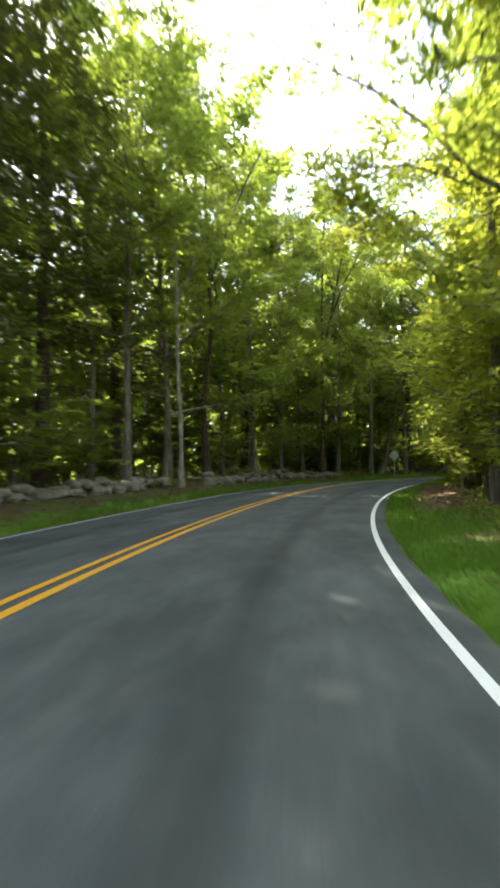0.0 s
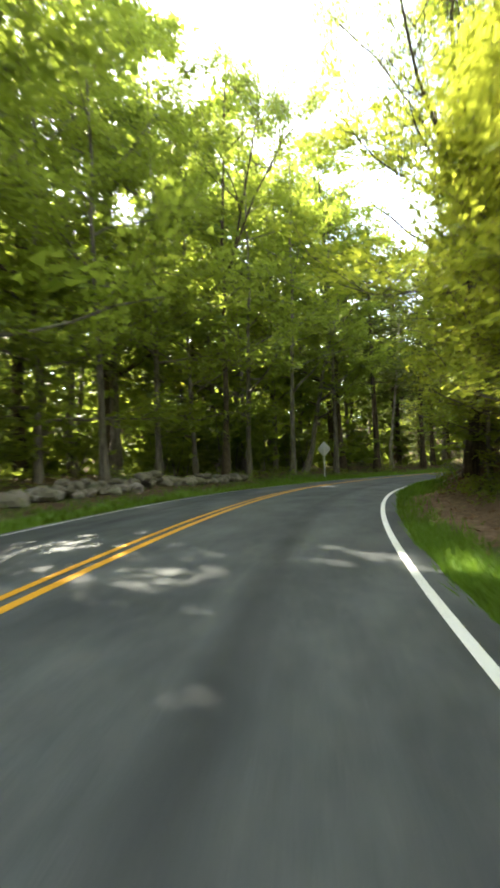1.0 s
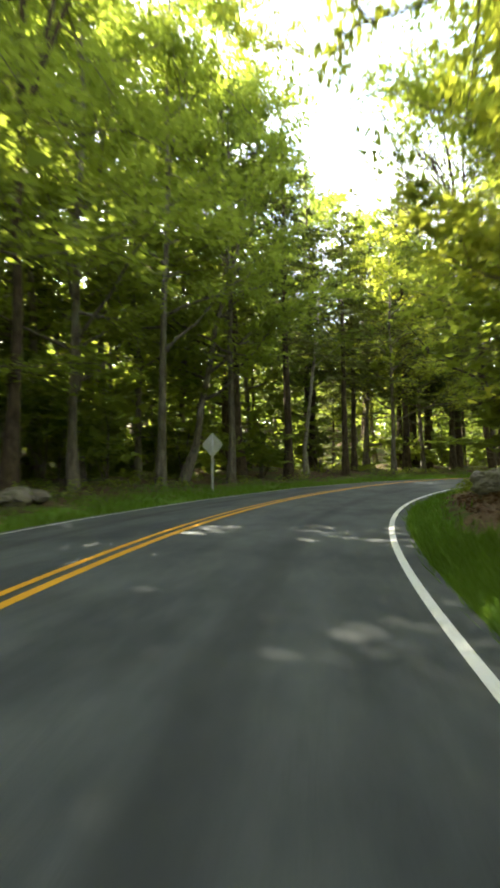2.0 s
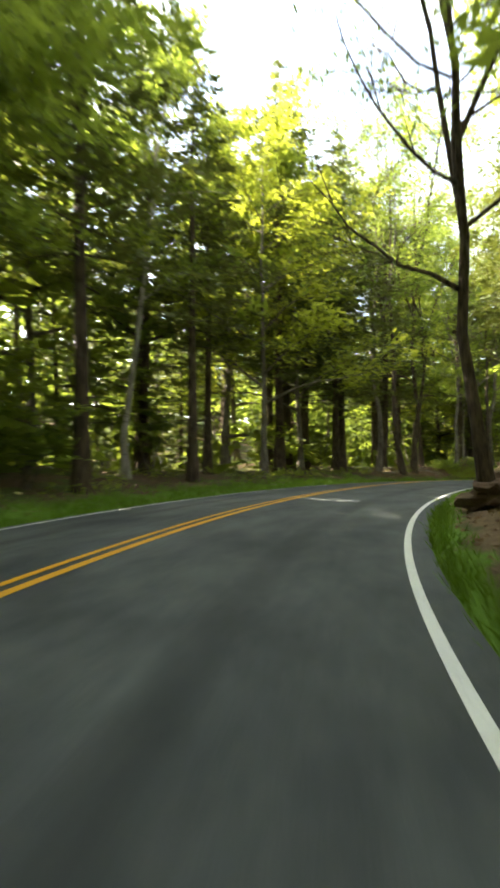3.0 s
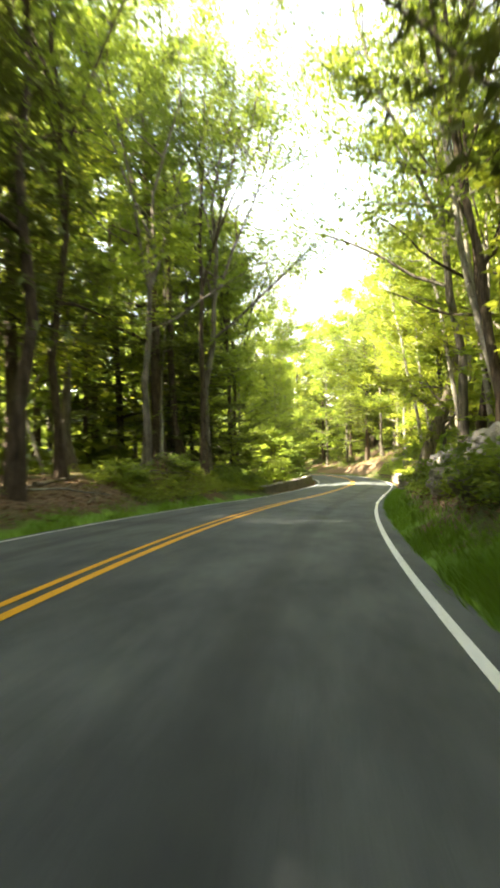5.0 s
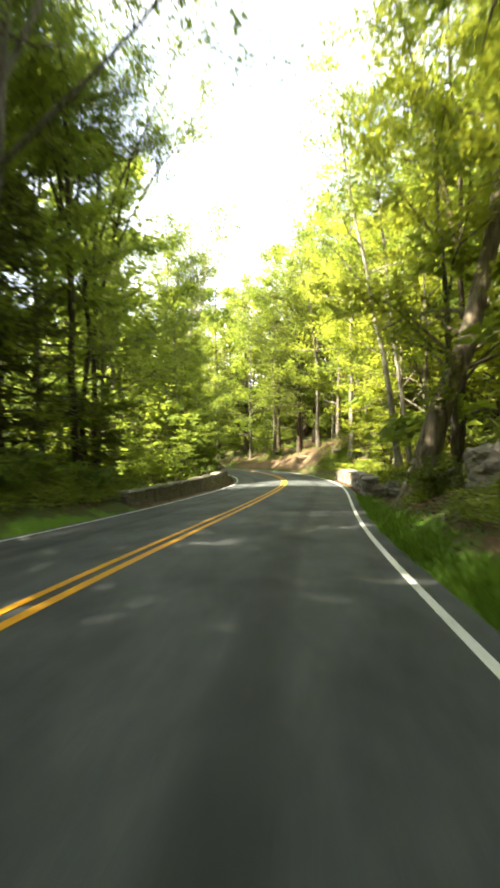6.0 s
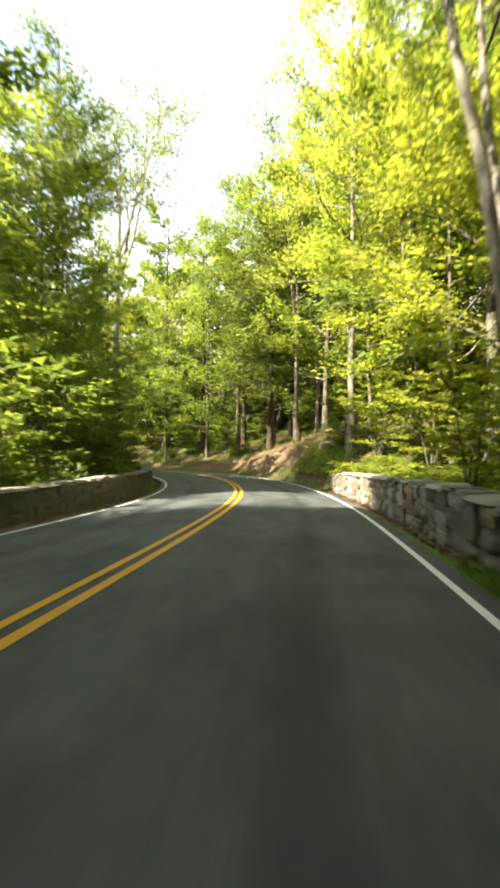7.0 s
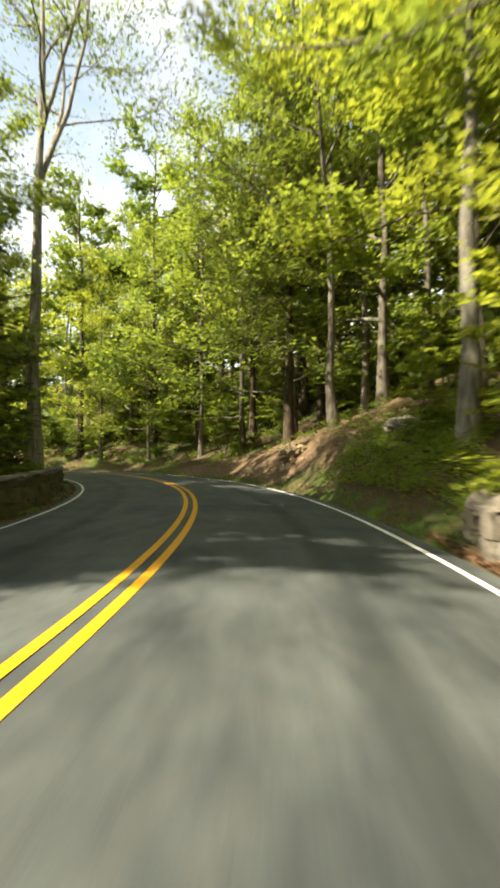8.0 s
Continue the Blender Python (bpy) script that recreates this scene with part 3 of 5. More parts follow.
class Kind:
    """A plant built once and then copied; its low branches keep clear of the traffic."""

    def __init__(self, first):
        self.first, self.used = first, False
        pts = []
        for ob in first.children:
            co = np.empty(len(ob.data.vertices) * 3, dtype=np.float32)
            ob.data.vertices.foreach_get("co", co)
            pts.append(co.reshape(-1, 3)[::3])
        pts = np.concatenate(pts)
        self.low = pts[pts[:, 2] < 8.0]

    def clear(self, m):
        """True where nothing hangs into the lanes."""
        p = self.low @ np.array(m.to_3x3()).T + np.array(m.translation)
        s, off = stations(p[:, 0], p[:, 1])
        return not np.any((np.abs(off) < 4.0) & (p[:, 2] < np.interp(s, ST, CZ) + 4.6))

    def put(self, s, off, turn=0.0, size=1.0, tilt=0.0, tilt_way=0.0, sink=0.0, xy=None):
        g = beside(s, off) if xy is None else Vector((xy[0], xy[1], level(*xy)))
        lean = Matrix.Rotation(radians(tilt), 4, Vector((math.cos(radians(tilt_way)), math.sin(radians(tilt_way)), 0)))

        def place(t, k=1.0):
            return Matrix.Translation(g - Vector((0, 0, sink))) @ lean @ Matrix.Rotation(radians(t), 4, "Z") @ Matrix.Scale(size * k, 4)

        m = place(turn)
        if abs(stations([g.x], [g.y])[1][0]) < 13:
            tries = [(turn + 33 * k, 1.0) for k in range(11)] + [(turn + 50 * k, 0.85) for k in range(7)] + [(turn + 50 * k, 0.6) for k in range(7)]
            m = next((n for n in (place(t, k) for t, k in tries) if self.clear(n)), m)
        if not self.used:
            self.used = True
            self.first.matrix_basis = m
            return self.first
        k = self.first.scale
        return copy_thing(self.first, m @ Matrix.Diagonal((1 / k[0], 1 / k[1], 1 / k[2], 1)))


OAK = [
    Kind(broadleaf(1, 21.0, 0.26, 0.22, 6.6, 10500, 0.242, LEAF_OAK, BARK_GREY, limbs=17, name="oak_tree", label="tall oak with grey furrowed bark and green crown")),
    Kind(broadleaf(2, 23.0, 0.30, 0.26, 6.8, 10500, 0.248, LEAF_OAK, BARK_DARK, lean=0.03, forks=1, limbs=18, name="oak_tree", label="tall forked oak with dark bark beside the road")),
]
MAPLE = [
    Kind(broadleaf(3, 20.0, 0.16, 0.14, 6.0, 10500, 0.228, LEAF_MAPLE, BARK_GREY, limbs=18, rise=0.2, name="maple_tree", label="slender maple with fresh yellow-green spring leaves")),
    Kind(broadleaf(4, 21.0, 0.20, 0.18, 6.2, 10500, 0.228, LEAF_MAPLE, BARK_GREY, lean=0.05, limbs=18, rise=0.25, wander=0.035, name="maple_tree", label="leaning maple with yellow-green leaves and thin grey trunk")),
    Kind(broadleaf(5, 16.0, 0.15, 0.18, 5.6, 10500, 0.216, LEAF_YELLOW, BARK_GREY, limbs=18, rise=0.05, flat=0.9, name="beech_tree", label="young beech with bright yellow-green leaves in flat layers")),
]
BACK = [
    Kind(broadleaf(21, 22.0, 0.24, 0.15, 5.6, 3500, 0.43, LEAF_OAK, BARK_DARK, limbs=14, fine=False, name="oak_tree", label="oak with dark trunk standing deeper in the woods")),
    Kind(broadleaf(22, 20.0, 0.20, 0.10, 5.4, 3500, 0.43, LEAF_MAPLE, BARK_GREY, limbs=14, fine=False, name="maple_tree", label="maple with light green crown deeper in the woods")),
    Kind(broadleaf(23, 17.0, 0.17, 0.06, 5.0, 3500, 0.42, LEAF_YELLOW, BARK_GREY, limbs=14, rise=0.1, fine=False, name="beech_tree", label="beech with yellow-green crown deeper in the woods")),
]
BIRCH = [
    Kind(broadleaf(6, 19.0, 0.15, 0.36, 3.6, 5000, 0.19, LEAF_MAPLE, BARK_PALE, lean=0.06, limbs=14, wander=0.03, name="birch_tree", label="leaning pale-barked birch with sparse light green leaves")),
    Kind(broadleaf(7, 18.0, 0.12, 0.42, 3.2, 3600, 0.19, LEAF_MAPLE, BARK_PALE, lean=-0.03, limbs=13, forks=1, wander=0.03, name="birch_tree", label="thin pale birch with few leaves")),
]
FINE = [
    Kind(broadleaf(31, 21.0, 0.145, 0.20, 5.6, 11500, 0.196, LEAF_MAPLE, BARK_GREY, limbs=20, rise=0.15, flat=0.7, reach=0.30, name="maple_tree", label="roadside maple with dense yellow-green leaves")),
    Kind(broadleaf(32, 17.0, 0.125, 0.21, 5.4, 13000, 0.182, LEAF_YELLOW, BARK_GREY, limbs=20, rise=0.02, flat=0.92, reach=0.30, name="beech_tree", label="roadside beech with bright yellow leaves in flat sprays")),
]
TALL_BIRCH = Kind(broadleaf(33, 24.0, 0.165, 0.42, 3.8, 5600, 0.16, LEAF_MAPLE, BARK_PALE, limbs=16, wander=0.02, sprays=1, name="birch_tree", label="tall pale birch with scarred bark leaning over the wall"))
WISPY = Kind(broadleaf(34, 27.0, 0.19, 0.40, 6.2, 8600, 0.165, LEAF_OAK, BARK_DARK, limbs=24, forks=2, wander=0.04, sprays=3, fork_at=(4, 7), stout=0.2, name="budding_tree", label="tall budding tree with crooked dark limbs and thin leaves"))
BARE = Kind(broadleaf(8, 19.0, 0.20, 0.30, 5.4, 2400, 0.12, LEAF_OAK, BARK_DARK, limbs=20, forks=2, wander=0.04, sprays=2, name="budding_tree", label="nearly bare tree with dark branches and sparse new leaves"))
SNARL = Kind(broadleaf(35, 18.0, 0.125, 0.24, 5.4, 6500, 0.12, LEAF_OAK, BARK_DARK, limbs=50, forks=3, wander=0.035, sprays=7, stout=0.1, name="budding_tree", label="dark bare-branched tree rooted in the earth bank"))
GREY = Kind(broadleaf(28, 21.0, 0.25, 0.50, 5.8, 9000, 0.135, LEAF_OAK, BARK_PALE, limbs=28, forks=3, fork_at=(5, 7), wander=0.02, sprays=4, name="budding_tree", label="tall grey tree with bare forking branches and few leaves"))
EDGE = [
    Kind(broadleaf(36, 15.0, 0.12, 0.07, 4.3, 12000, 0.186, LEAF_YELLOW, BARK_GREY, limbs=30, rise=0.04, flat=0.92, reach=0.30, name="beech_tree", label="young beech with yellow-green sprays down to the ground")),
    Kind(broadleaf(38, 18.0, 0.115, 0.10, 4.6, 9800, 0.210, LEAF_MAPLE, BARK_GREY, limbs=30, rise=0.10, flat=0.80, reach=0.30, name="maple_tree", label="maple with green leaves from low limbs to top")),
]
REACH = [
    Kind(broadleaf(39, 21.0, 0.175, 0.30, 8.2, 9000, 0.17, LEAF_OAK, BARK_GREY, lean=0.09, limbs=22, forks=3, fork_at=(4, 7), wander=0.05, sprays=2, rise=0.2, stout=0.17, name="oak_tree", label="wide-spreading oak with crooked limbs and thin new leaves")),
    Kind(broadleaf(41, 20.0, 0.165, 0.28, 8.0, 9500, 0.17, LEAF_MAPLE, BARK_DARK, lean=-0.06, limbs=22, forks=3, fork_at=(4, 7), wander=0.05, sprays=2, rise=0.15, stout=0.16, name="oak_tree", label="crooked dark-limbed oak with light green new leaves")),
]
COLUMN = Kind(broadleaf(37, 24.0, 0.20, 0.36, 5.6, 9500, 0.185, LEAF_YELLOW, BARK_ASH, limbs=22, rise=0.05, flat=0.88, wander=0.012, name="beech_tree", label="tall beech with smooth pale grey trunk on the bank"))
HEMLOCK = [
    Kind(conifer(9, 21.0, 0.26, 0.24, 3.8, 62, label="dark green hemlock with straight brown trunk")),
    Kind(conifer(10, 18.0, 0.21, 0.34, 3.4, 58, label="hemlock with bare lower trunk and dead snags")),
    Kind(conifer(42, 23.0, 0.25, 0.20, 5.0, 66, label="broad hemlock with drooping dark sprays over the verge")),
    Kind(conifer(11, 12.0, 0.14, 0.05, 2.9, 58, label="young hemlock with foliage down to the ground")),
]
SAPLING = [
    Kind(shrub(12, 5.2, 2.6, 4, 1700, 0.24, LEAF_YELLOW, "sapling", "bright yellow-green beech sapling at the wood's edge")),
    Kind(shrub(13, 4.2, 2.3, 4, 1500, 0.24, LEAF_MAPLE, "sapling", "green maple sapling with layered leaves at the wood's edge")),
    Kind(shrub(14, 5.0, 2.5, 4, 1500, 0.27, LEAF_OAK, "sapling", "dark green understory sapling below tall trees")),
]
BUSH = [
    Kind(shrub(15, 1.3, 1.3, 5, 950, 0.155, LEAF_OAK, "bush", "low green bush growing on the verge", 0.6)),
    Kind(shrub(16, 1.0, 1.2, 5, 1150, 0.138, LEAF_MAPLE, "bush", "low light green bush growing on the bank", 0.6)),
    Kind(shrub(17, 1.1, 1.5, 5, 1250, 0.145, LEAF_YELLOW, "bush", "low yellow-green leafy bush below the trees", 0.9)),
]

taken = []


def sunny_gap(x, y, clear=7.6):
    """The opening in the canopy that lets the sun onto the road."""
    mx, my, _ = spot(141.5, 0.3)
    dx, dy = x - float(mx), y - float(my)
    ahead, aside = dx * SUN_WAY.x + dy * SUN_WAY.y, dx * SUN_WAY.y - dy * SUN_WAY.x
    return 3.0 < ahead < 38.0 and abs(aside) < clear


def free(x, y, gap):
    if not sunny_gap(x, y) and all((x - a) ** 2 + (y - b) ** 2 > max(gap, g) ** 2 for a, b, g in taken):
        taken.append((x, y, gap))
        return True
    return False


def stand(kind, s, off, **how):
    x, y, _z = spot(s, off)
    taken.append((float(x), float(y), 2.2))
    return kind.put(s, off, **how)


# trees that stand out along the way
stand(BIRCH[1], 35.6, -5.7, turn=40, size=0.95)
stand(OAK[0], 51.1, -10.6, turn=120, size=1.05)
stand(MAPLE[1], 48.9, -10.9, turn=200)
stand(EDGE[1], 53.6, -7.6, turn=10, size=1.15)
stand(MAPLE[1], 64.6, -8.0, turn=-25, tilt=13, tilt_way=90)
stand(MAPLE[0], 63.5, -9.7, turn=80)
stand(EDGE[1], 45.6, 7.0, turn=75, size=1.1)
stand(BARE, 47.4, 6.1, turn=60, tilt=9, tilt_way=-20, size=0.9)
stand(SNARL, 70.0, 5.05, turn=100, size=1.1, tilt=2.5, tilt_way=-141)
stand(HEMLOCK[1], 77.6, -6.9, turn=30, size=1.15)
stand(WISPY, 99.0, -5.7, turn=130, size=1.05)
stand(WISPY, 152.0, -8.6, turn=100, size=0.95)
stand(MAPLE[0], 158.8, 9.0, turn=40, size=1.3)
stand(WISPY, 115.6, -5.6, turn=20, size=1.0)
stand(BIRCH[0], 106.8, 7.6, turn=20, size=1.0, tilt=6, tilt_way=-170)
stand(HEMLOCK[0], 30.0, -12.0, turn=10, size=1.2)
stand(BACK[1], 35.0, -14.5, turn=70, size=1.4)
stand(HEMLOCK[1], 27.0, -14.0, turn=130, size=1.3)
stand(HEMLOCK[0], 40.5, -12.4, turn=220, size=1.2)
stand(TALL_BIRCH, 116.4, 7.8, turn=200, size=0.85, tilt=9, tilt_way=185)
stand(BIRCH[1], 110.0, 8.0, turn=90, size=1.1, tilt=8, tilt_way=-170)
stand(MAPLE[0], 37.5, -7.6, turn=40, size=1.2)
stand(BIRCH[0], 75.1, -8.2, turn=-20, tilt=6, tilt_way=0)
stand(OAK[1], 68.9, -8.1, turn=200, size=1.15)
stand(HEMLOCK[0], 91.1, -9.1, turn=10, size=1.25)
stand(HEMLOCK[0], 93.7, -7.9, turn=140, size=1.2)
stand(HEMLOCK[1], 89.4, -10.8, turn=250, size=1.4)
stand(HEMLOCK[0], 101.4, -9.6, turn=60, size=1.2)
stand(HEMLOCK[1], 97.9, -10.4, turn=70)
stand(BIRCH[0], 115.5, -8.1, turn=0, tilt=5, tilt_way=90, size=0.8)
stand(HEMLOCK[3], 120.2, -7.6, turn=0, size=0.95)
stand(HEMLOCK[1], 83.9, 10.3, turn=0, size=0.85)
stand(BIRCH[0], 121.7, 8.2, turn=170, tilt=5, tilt_way=-90)
stand(BIRCH[1], 114.6, 8.6, turn=150, tilt=4, tilt_way=-90)
stand(TALL_BIRCH, 133.2, 6.5, turn=105, tilt=9, tilt_way=180)
stand(TALL_BIRCH, 134.6, 7.2, turn=20, tilt=6, tilt_way=190, size=0.9)
stand(FINE[1], 138.4, 8.8, turn=20, size=1.1)
stand(FINE[1], 143.2, 8.6, turn=130, size=1.05)
stand(FINE[0], 147.6, 9.2, turn=70, size=1.1)
stand(OAK[0], 143.4, 10.4, turn=20, size=1.15)
stand(MAPLE[0], 156.8, 9.6, turn=0, size=1.1)
stand(GREY, 166.0, -5.35, turn=30, size=1.4)
stand(OAK[1], 170.6, 13.8, turn=0, tilt=6, tilt_way=110)
stand(BIRCH[0], 171.7, 13.8, turn=180, tilt=6, tilt_way=110, size=0.8)
stand(BIRCH[1], 177.0, 17.1, turn=0, tilt=6, tilt_way=-110, size=0.8)
stand(OAK[1], 116.0, -8.4, turn=160, size=1.2)
stand(BARE, 110.5, 7.4, turn=40, size=0.95)
stand(HEMLOCK[1], 94.0, 8.2, turn=140, size=1.3)
stand(EDGE[1], 25.5, -7.8, turn=15, size=1.25)
stand(HEMLOCK[0], 30.2, -8.6, turn=140, size=1.15)
stand(HEMLOCK[0], 23.5, -8.6, turn=90, size=1.4)
stand(MAPLE[0], 33.0, -8.6, turn=100, size=1.0)
stand(REACH[1], 40.6, -7.0, turn=100, size=1.1)
stand(EDGE[1], 44.2, -8.2, turn=10, size=1.15)
# the bright edge of the wood inside the first bend
for s, off, turn, size, k in ((24.5, 9.4, 10, 1.2, 1), (27.5, 8.4, 60, 1.0, 0), (31.0, 8.8, 140, 1.1, 0), (34.5, 8.2, 200, 1.0, 0), (38.2, 8.6, 280, 1.1, 0), (41.8, 8.2, 330, 1.0, 0),
                              (49.2, 8.2, 100, 1.0, 0), (52.8, 8.0, 170, 1.0, 0), (56.4, 7.8, 240, 0.95, 1), (60.0, 7.9, 20, 0.9, 1), (33.0, 11.8, 80, 1.3, 1), (46.0, 10.5, 210, 1.3, 1)):
    stand(EDGE[k], s, off, turn=turn, size=size)
for kind, s, off, turn, size in (
        (HEMLOCK[2], 22.5, -7.8, 30, 1.2), (FINE[0], 33.2, -7.0, 100, 1.2), (HEMLOCK[2], 27.5, -9.8, 20, 1.15), (HEMLOCK[2], 20.8, -9.0, 200, 1.1), (HEMLOCK[2], 36.8, -10.2, 300, 1.1),
        (FINE[0], 46.0, -6.8, 210, 1.0), (FINE[0], 50.2, -7.2, 260, 1.0), (FINE[0], 57.4, -6.8, 310, 1.1), (FINE[0], 61.8, -6.8, 10, 1.25), (FINE[0], 66.4, -6.6, 70, 1.2),
        (FINE[1], 30.0, 7.0, 40, 1.2), (EDGE[0], 36.4, 6.5, 120, 0.62), (EDGE[0], 40.4, 6.6, 200, 0.7), (EDGE[0], 44.4, 6.4, 20, 0.62), (FINE[1], 51.0, 6.9, 280, 1.25), (FINE[0], 57.8, 6.9, 330, 1.05), (FINE[0], 63.5, 7.4, 60, 1.0)):
    stand(kind, s, off, turn=turn, size=size)
stand(REACH[0], 26.4, 7.6, turn=170, size=1.1)
stand(REACH[1], 22.6, 8.0, turn=300, size=1.05)
# tall dark trees behind the wall of the first bend
for kind, s, off, turn, size in (
        (BACK[1], 44.6, -13.2, 200, 1.5), (HEMLOCK[2], 48.2, -13.4, 260, 1.25), (BACK[0], 53.0, -12.8, 310, 1.5), (BACK[1], 57.0, -13.4, 20, 1.5),
        (HEMLOCK[2], 61.4, -15.4, 80, 1.25), (REACH[1], 37.0, 10.2, 80, 1.1), (WISPY, 54.6, -6.4, 60, 1.0), (WISPY, 50.4, 6.8, 200, 0.85), (BACK[1], 51.0, -15.6, 160, 1.6), (BACK[1], 66.0, -16.2, 240, 1.6)):
    stand(kind, s, off, turn=turn, size=size)
# hemlocks on the right bank, oaks that arch over the left verge
stand(HEMLOCK[2], 86.8, 7.0, turn=20, size=1.0)
stand(HEMLOCK[2], 91.0, 7.0, turn=200, size=1.1)
stand(HEMLOCK[2], 80.6, 9.4, turn=310, size=1.0)
stand(HEMLOCK[2], 95.4, 7.0, turn=130, size=1.0)
stand(HEMLOCK[0], 88.9, 6.6, turn=250, size=1.15)
stand(HEMLOCK[0], 84.0, 8.0, turn=70, size=1.1)
stand(REACH[0], 110.6, -6.6, turn=-60, size=1.05)
stand(REACH[1], 105.5, -7.4, turn=40, size=1.1)
stand(REACH[0], 97.5, -7.0, turn=30, size=1.15)
stand(REACH[0], 118.0, -6.4, turn=-105, size=1.3)
stand(REACH[1], 101.2, -6.0, turn=200, size=1.3)
stand(HEMLOCK[2], 91.6, -7.0, turn=20, size=1.05)
stand(REACH[0], 100.6, 7.4, turn=100, size=1.1)
stand(REACH[1], 106.0, 7.4, turn=250, size=1.1)
stand(REACH[0], 112.5, 7.2, turn=60, size=1.25)
stand(FINE[0], 114.5, 9.4, turn=20, size=1.15)
stand(FINE[1], 120.0, 11.0, turn=220, size=1.1)
stand(HEMLOCK[2], 102.4, -9.4, turn=80, size=1.05)
stand(HEMLOCK[0], 106.4, -10.2, turn=180, size=1.15)
stand(HEMLOCK[3], 117.6, -8.4, turn=180, size=1.15)
stand(EDGE[1], 121.0, -10.4, turn=300, size=1.25)
stand(REACH[1], 127.5, -8.0, turn=20, size=0.95)
stand(EDGE[1], 124.8, -8.6, turn=60, size=1.1)
stand(EDGE[1], 129.4, -8.4, turn=160, size=0.95)
stand(EDGE[1], 149.5, -9.0, turn=100, size=1.15)
# the next seven trees, rear ones unseen, are added to shade the road
stand(EDGE[1], 146.2, -7.6, turn=220, size=0.95)
stand(EDGE[1], 153.0, -7.6, turn=330, size=1.0)
stand(BACK[1], 148.0, -13.0, turn=50, size=1.3)
stand(EDGE[1], 143.0, -8.0, turn=20, size=0.95)
stand(BACK[1], 143.6, -12.4, turn=140, size=1.25)
stand(BACK[0], 141.4, -17.4, turn=250, size=1.3)
stand(BACK[0], 137.8, -20.6, turn=30, size=1.4)
stand(EDGE[1], 161.8, -10.4, turn=10, size=0.85)
stand(COLUMN, 150.2, 6.6, turn=70, size=1.1)
stand(REACH[0], 160.4, 7.6, turn=120, size=1.15)
stand(HEMLOCK[2], 164.2, 7.4, turn=60, size=1.05)
# tall mixed trees over the far bend
for kind, s, off, turn, size in (
        (FINE[0], 161.5, 10.0, 0, 1.2), (EDGE[1], 165.2, 8.4, 60, 1.35), (HEMLOCK[2], 166.8, 11.6, 130, 1.1), (FINE[0], 169.6, 7.8, 200, 1.2), (HEMLOCK[1], 171.6, 10.2, 250, 1.2), (EDGE[1], 174.0, 7.6, 300, 1.4),
        (HEMLOCK[2], 177.5, 10.5, 40, 1.1), (EDGE[1], 180.0, 7.6, 100, 1.3), (BACK[0], 183.0, 11.0, 160, 1.3), (HEMLOCK[0], 163.5, 14.4, 280, 1.25), (BACK[1], 172.0, 15.0, 10, 1.4), (EDGE[0], 186.0, 8.0, 70, 1.3),
        (BACK[0], 186.0, -7.6, 30, 1.1), (EDGE[1], 180.5, -7.2, 120, 1.0), (BACK[1], 192.5, -7.0, 210, 1.1), (EDGE[1], 174.5, -7.6, 220, 1.0), (BACK[0], 190.0, 9.5, 90, 1.3), (BACK[2], 197.0, 5.8, 150, 1.3)):
    stand(kind, s, off, turn=turn, size=size)

pick = random.Random(7)


def wood(count, s0, s1, o0, o1, gap, kinds, sizes=(0.8, 1.12)):
    """Scatters trees between two stations and offsets."""
    for _ in range(count):
        s, off = pick.uniform(s0, s1), pick.uniform(o0, o1)
        x, y, _z = spot(s, off)
        x, y = float(x), float(y)
        _s, o = stations([x], [y])
        turn, size, k = pick.uniform(0, 360), pick.uniform(*sizes), pick.choice(kinds)
        if abs(o[0]) > min(abs(o0), abs(o1)) - 0.3 and free(x, y, gap):
            k.put(0, 0, turn=turn, size=size, tilt=pick.uniform(0, 3.5), tilt_way=pick.uniform(0, 360), xy=(x, y))


LIGHT = [MAPLE[0], MAPLE[1], MAPLE[2], MAPLE[2], OAK[0]]
MIXED = [OAK[0], OAK[1], MAPLE[0], MAPLE[1], MAPLE[2], HEMLOCK[3]]
DARK = [HEMLOCK[0], HEMLOCK[1], MAPLE[0], MAPLE[2], HEMLOCK[1]]
SHADE = [BACK[0], BACK[1], BACK[2], HEMLOCK[3]]
SPARSE = [BIRCH[0], BIRCH[1], BARE, MAPLE[0], MAPLE[2]]
NEAR = [FINE[0], FINE[1], FINE[1]]
wood(90, 12, 64, -6.3, -9.5, 2.7, [EDGE[1], EDGE[1], MAPLE[0], MAPLE[1], HEMLOCK[3], HEMLOCK[0]], (0.9, 1.1))
wood(80, 14, 66, -10, -16, 3.0, [BACK[1], BACK[2], HEMLOCK[0], HEMLOCK[1], HEMLOCK[3]], (0.95, 1.2))
wood(100, 64, 106, -6.3, -9.5, 2.9, DARK, (1.05, 1.35))
wood(40, 62, 108, -10, -17, 3.4, [BACK[0], BACK[1], HEMLOCK[0], HEMLOCK[1], HEMLOCK[3]], (0.95, 1.2))
wood(50, 106, 121, -6.6, -16, 3.0, MIXED + SHADE, (1.05, 1.3))
wood(40, 119, 131, -7.5, -9.8, 2.6, LIGHT, (0.75, 0.95))
wood(30, 131, 137, -6.4, -9.8, 2.6, LIGHT, (0.65, 0.85))
# back row, mostly out of view, made taller to shade the right-hand wall
wood(50, 119, 137, -10, -18, 2.8, SHADE, (1.1, 1.35))
wood(80, 134, 192, -6.4, -9.5, 2.7, LIGHT + [OAK[0], HEMLOCK[3]], (0.75, 1.0))
wood(90, 126, 197, -10, -16, 3.2, SHADE, (0.95, 1.2))
wood(45, 14, 58, 10.2, 16, 3.4, SHADE + [MAPLE[2]], (0.9, 1.2))
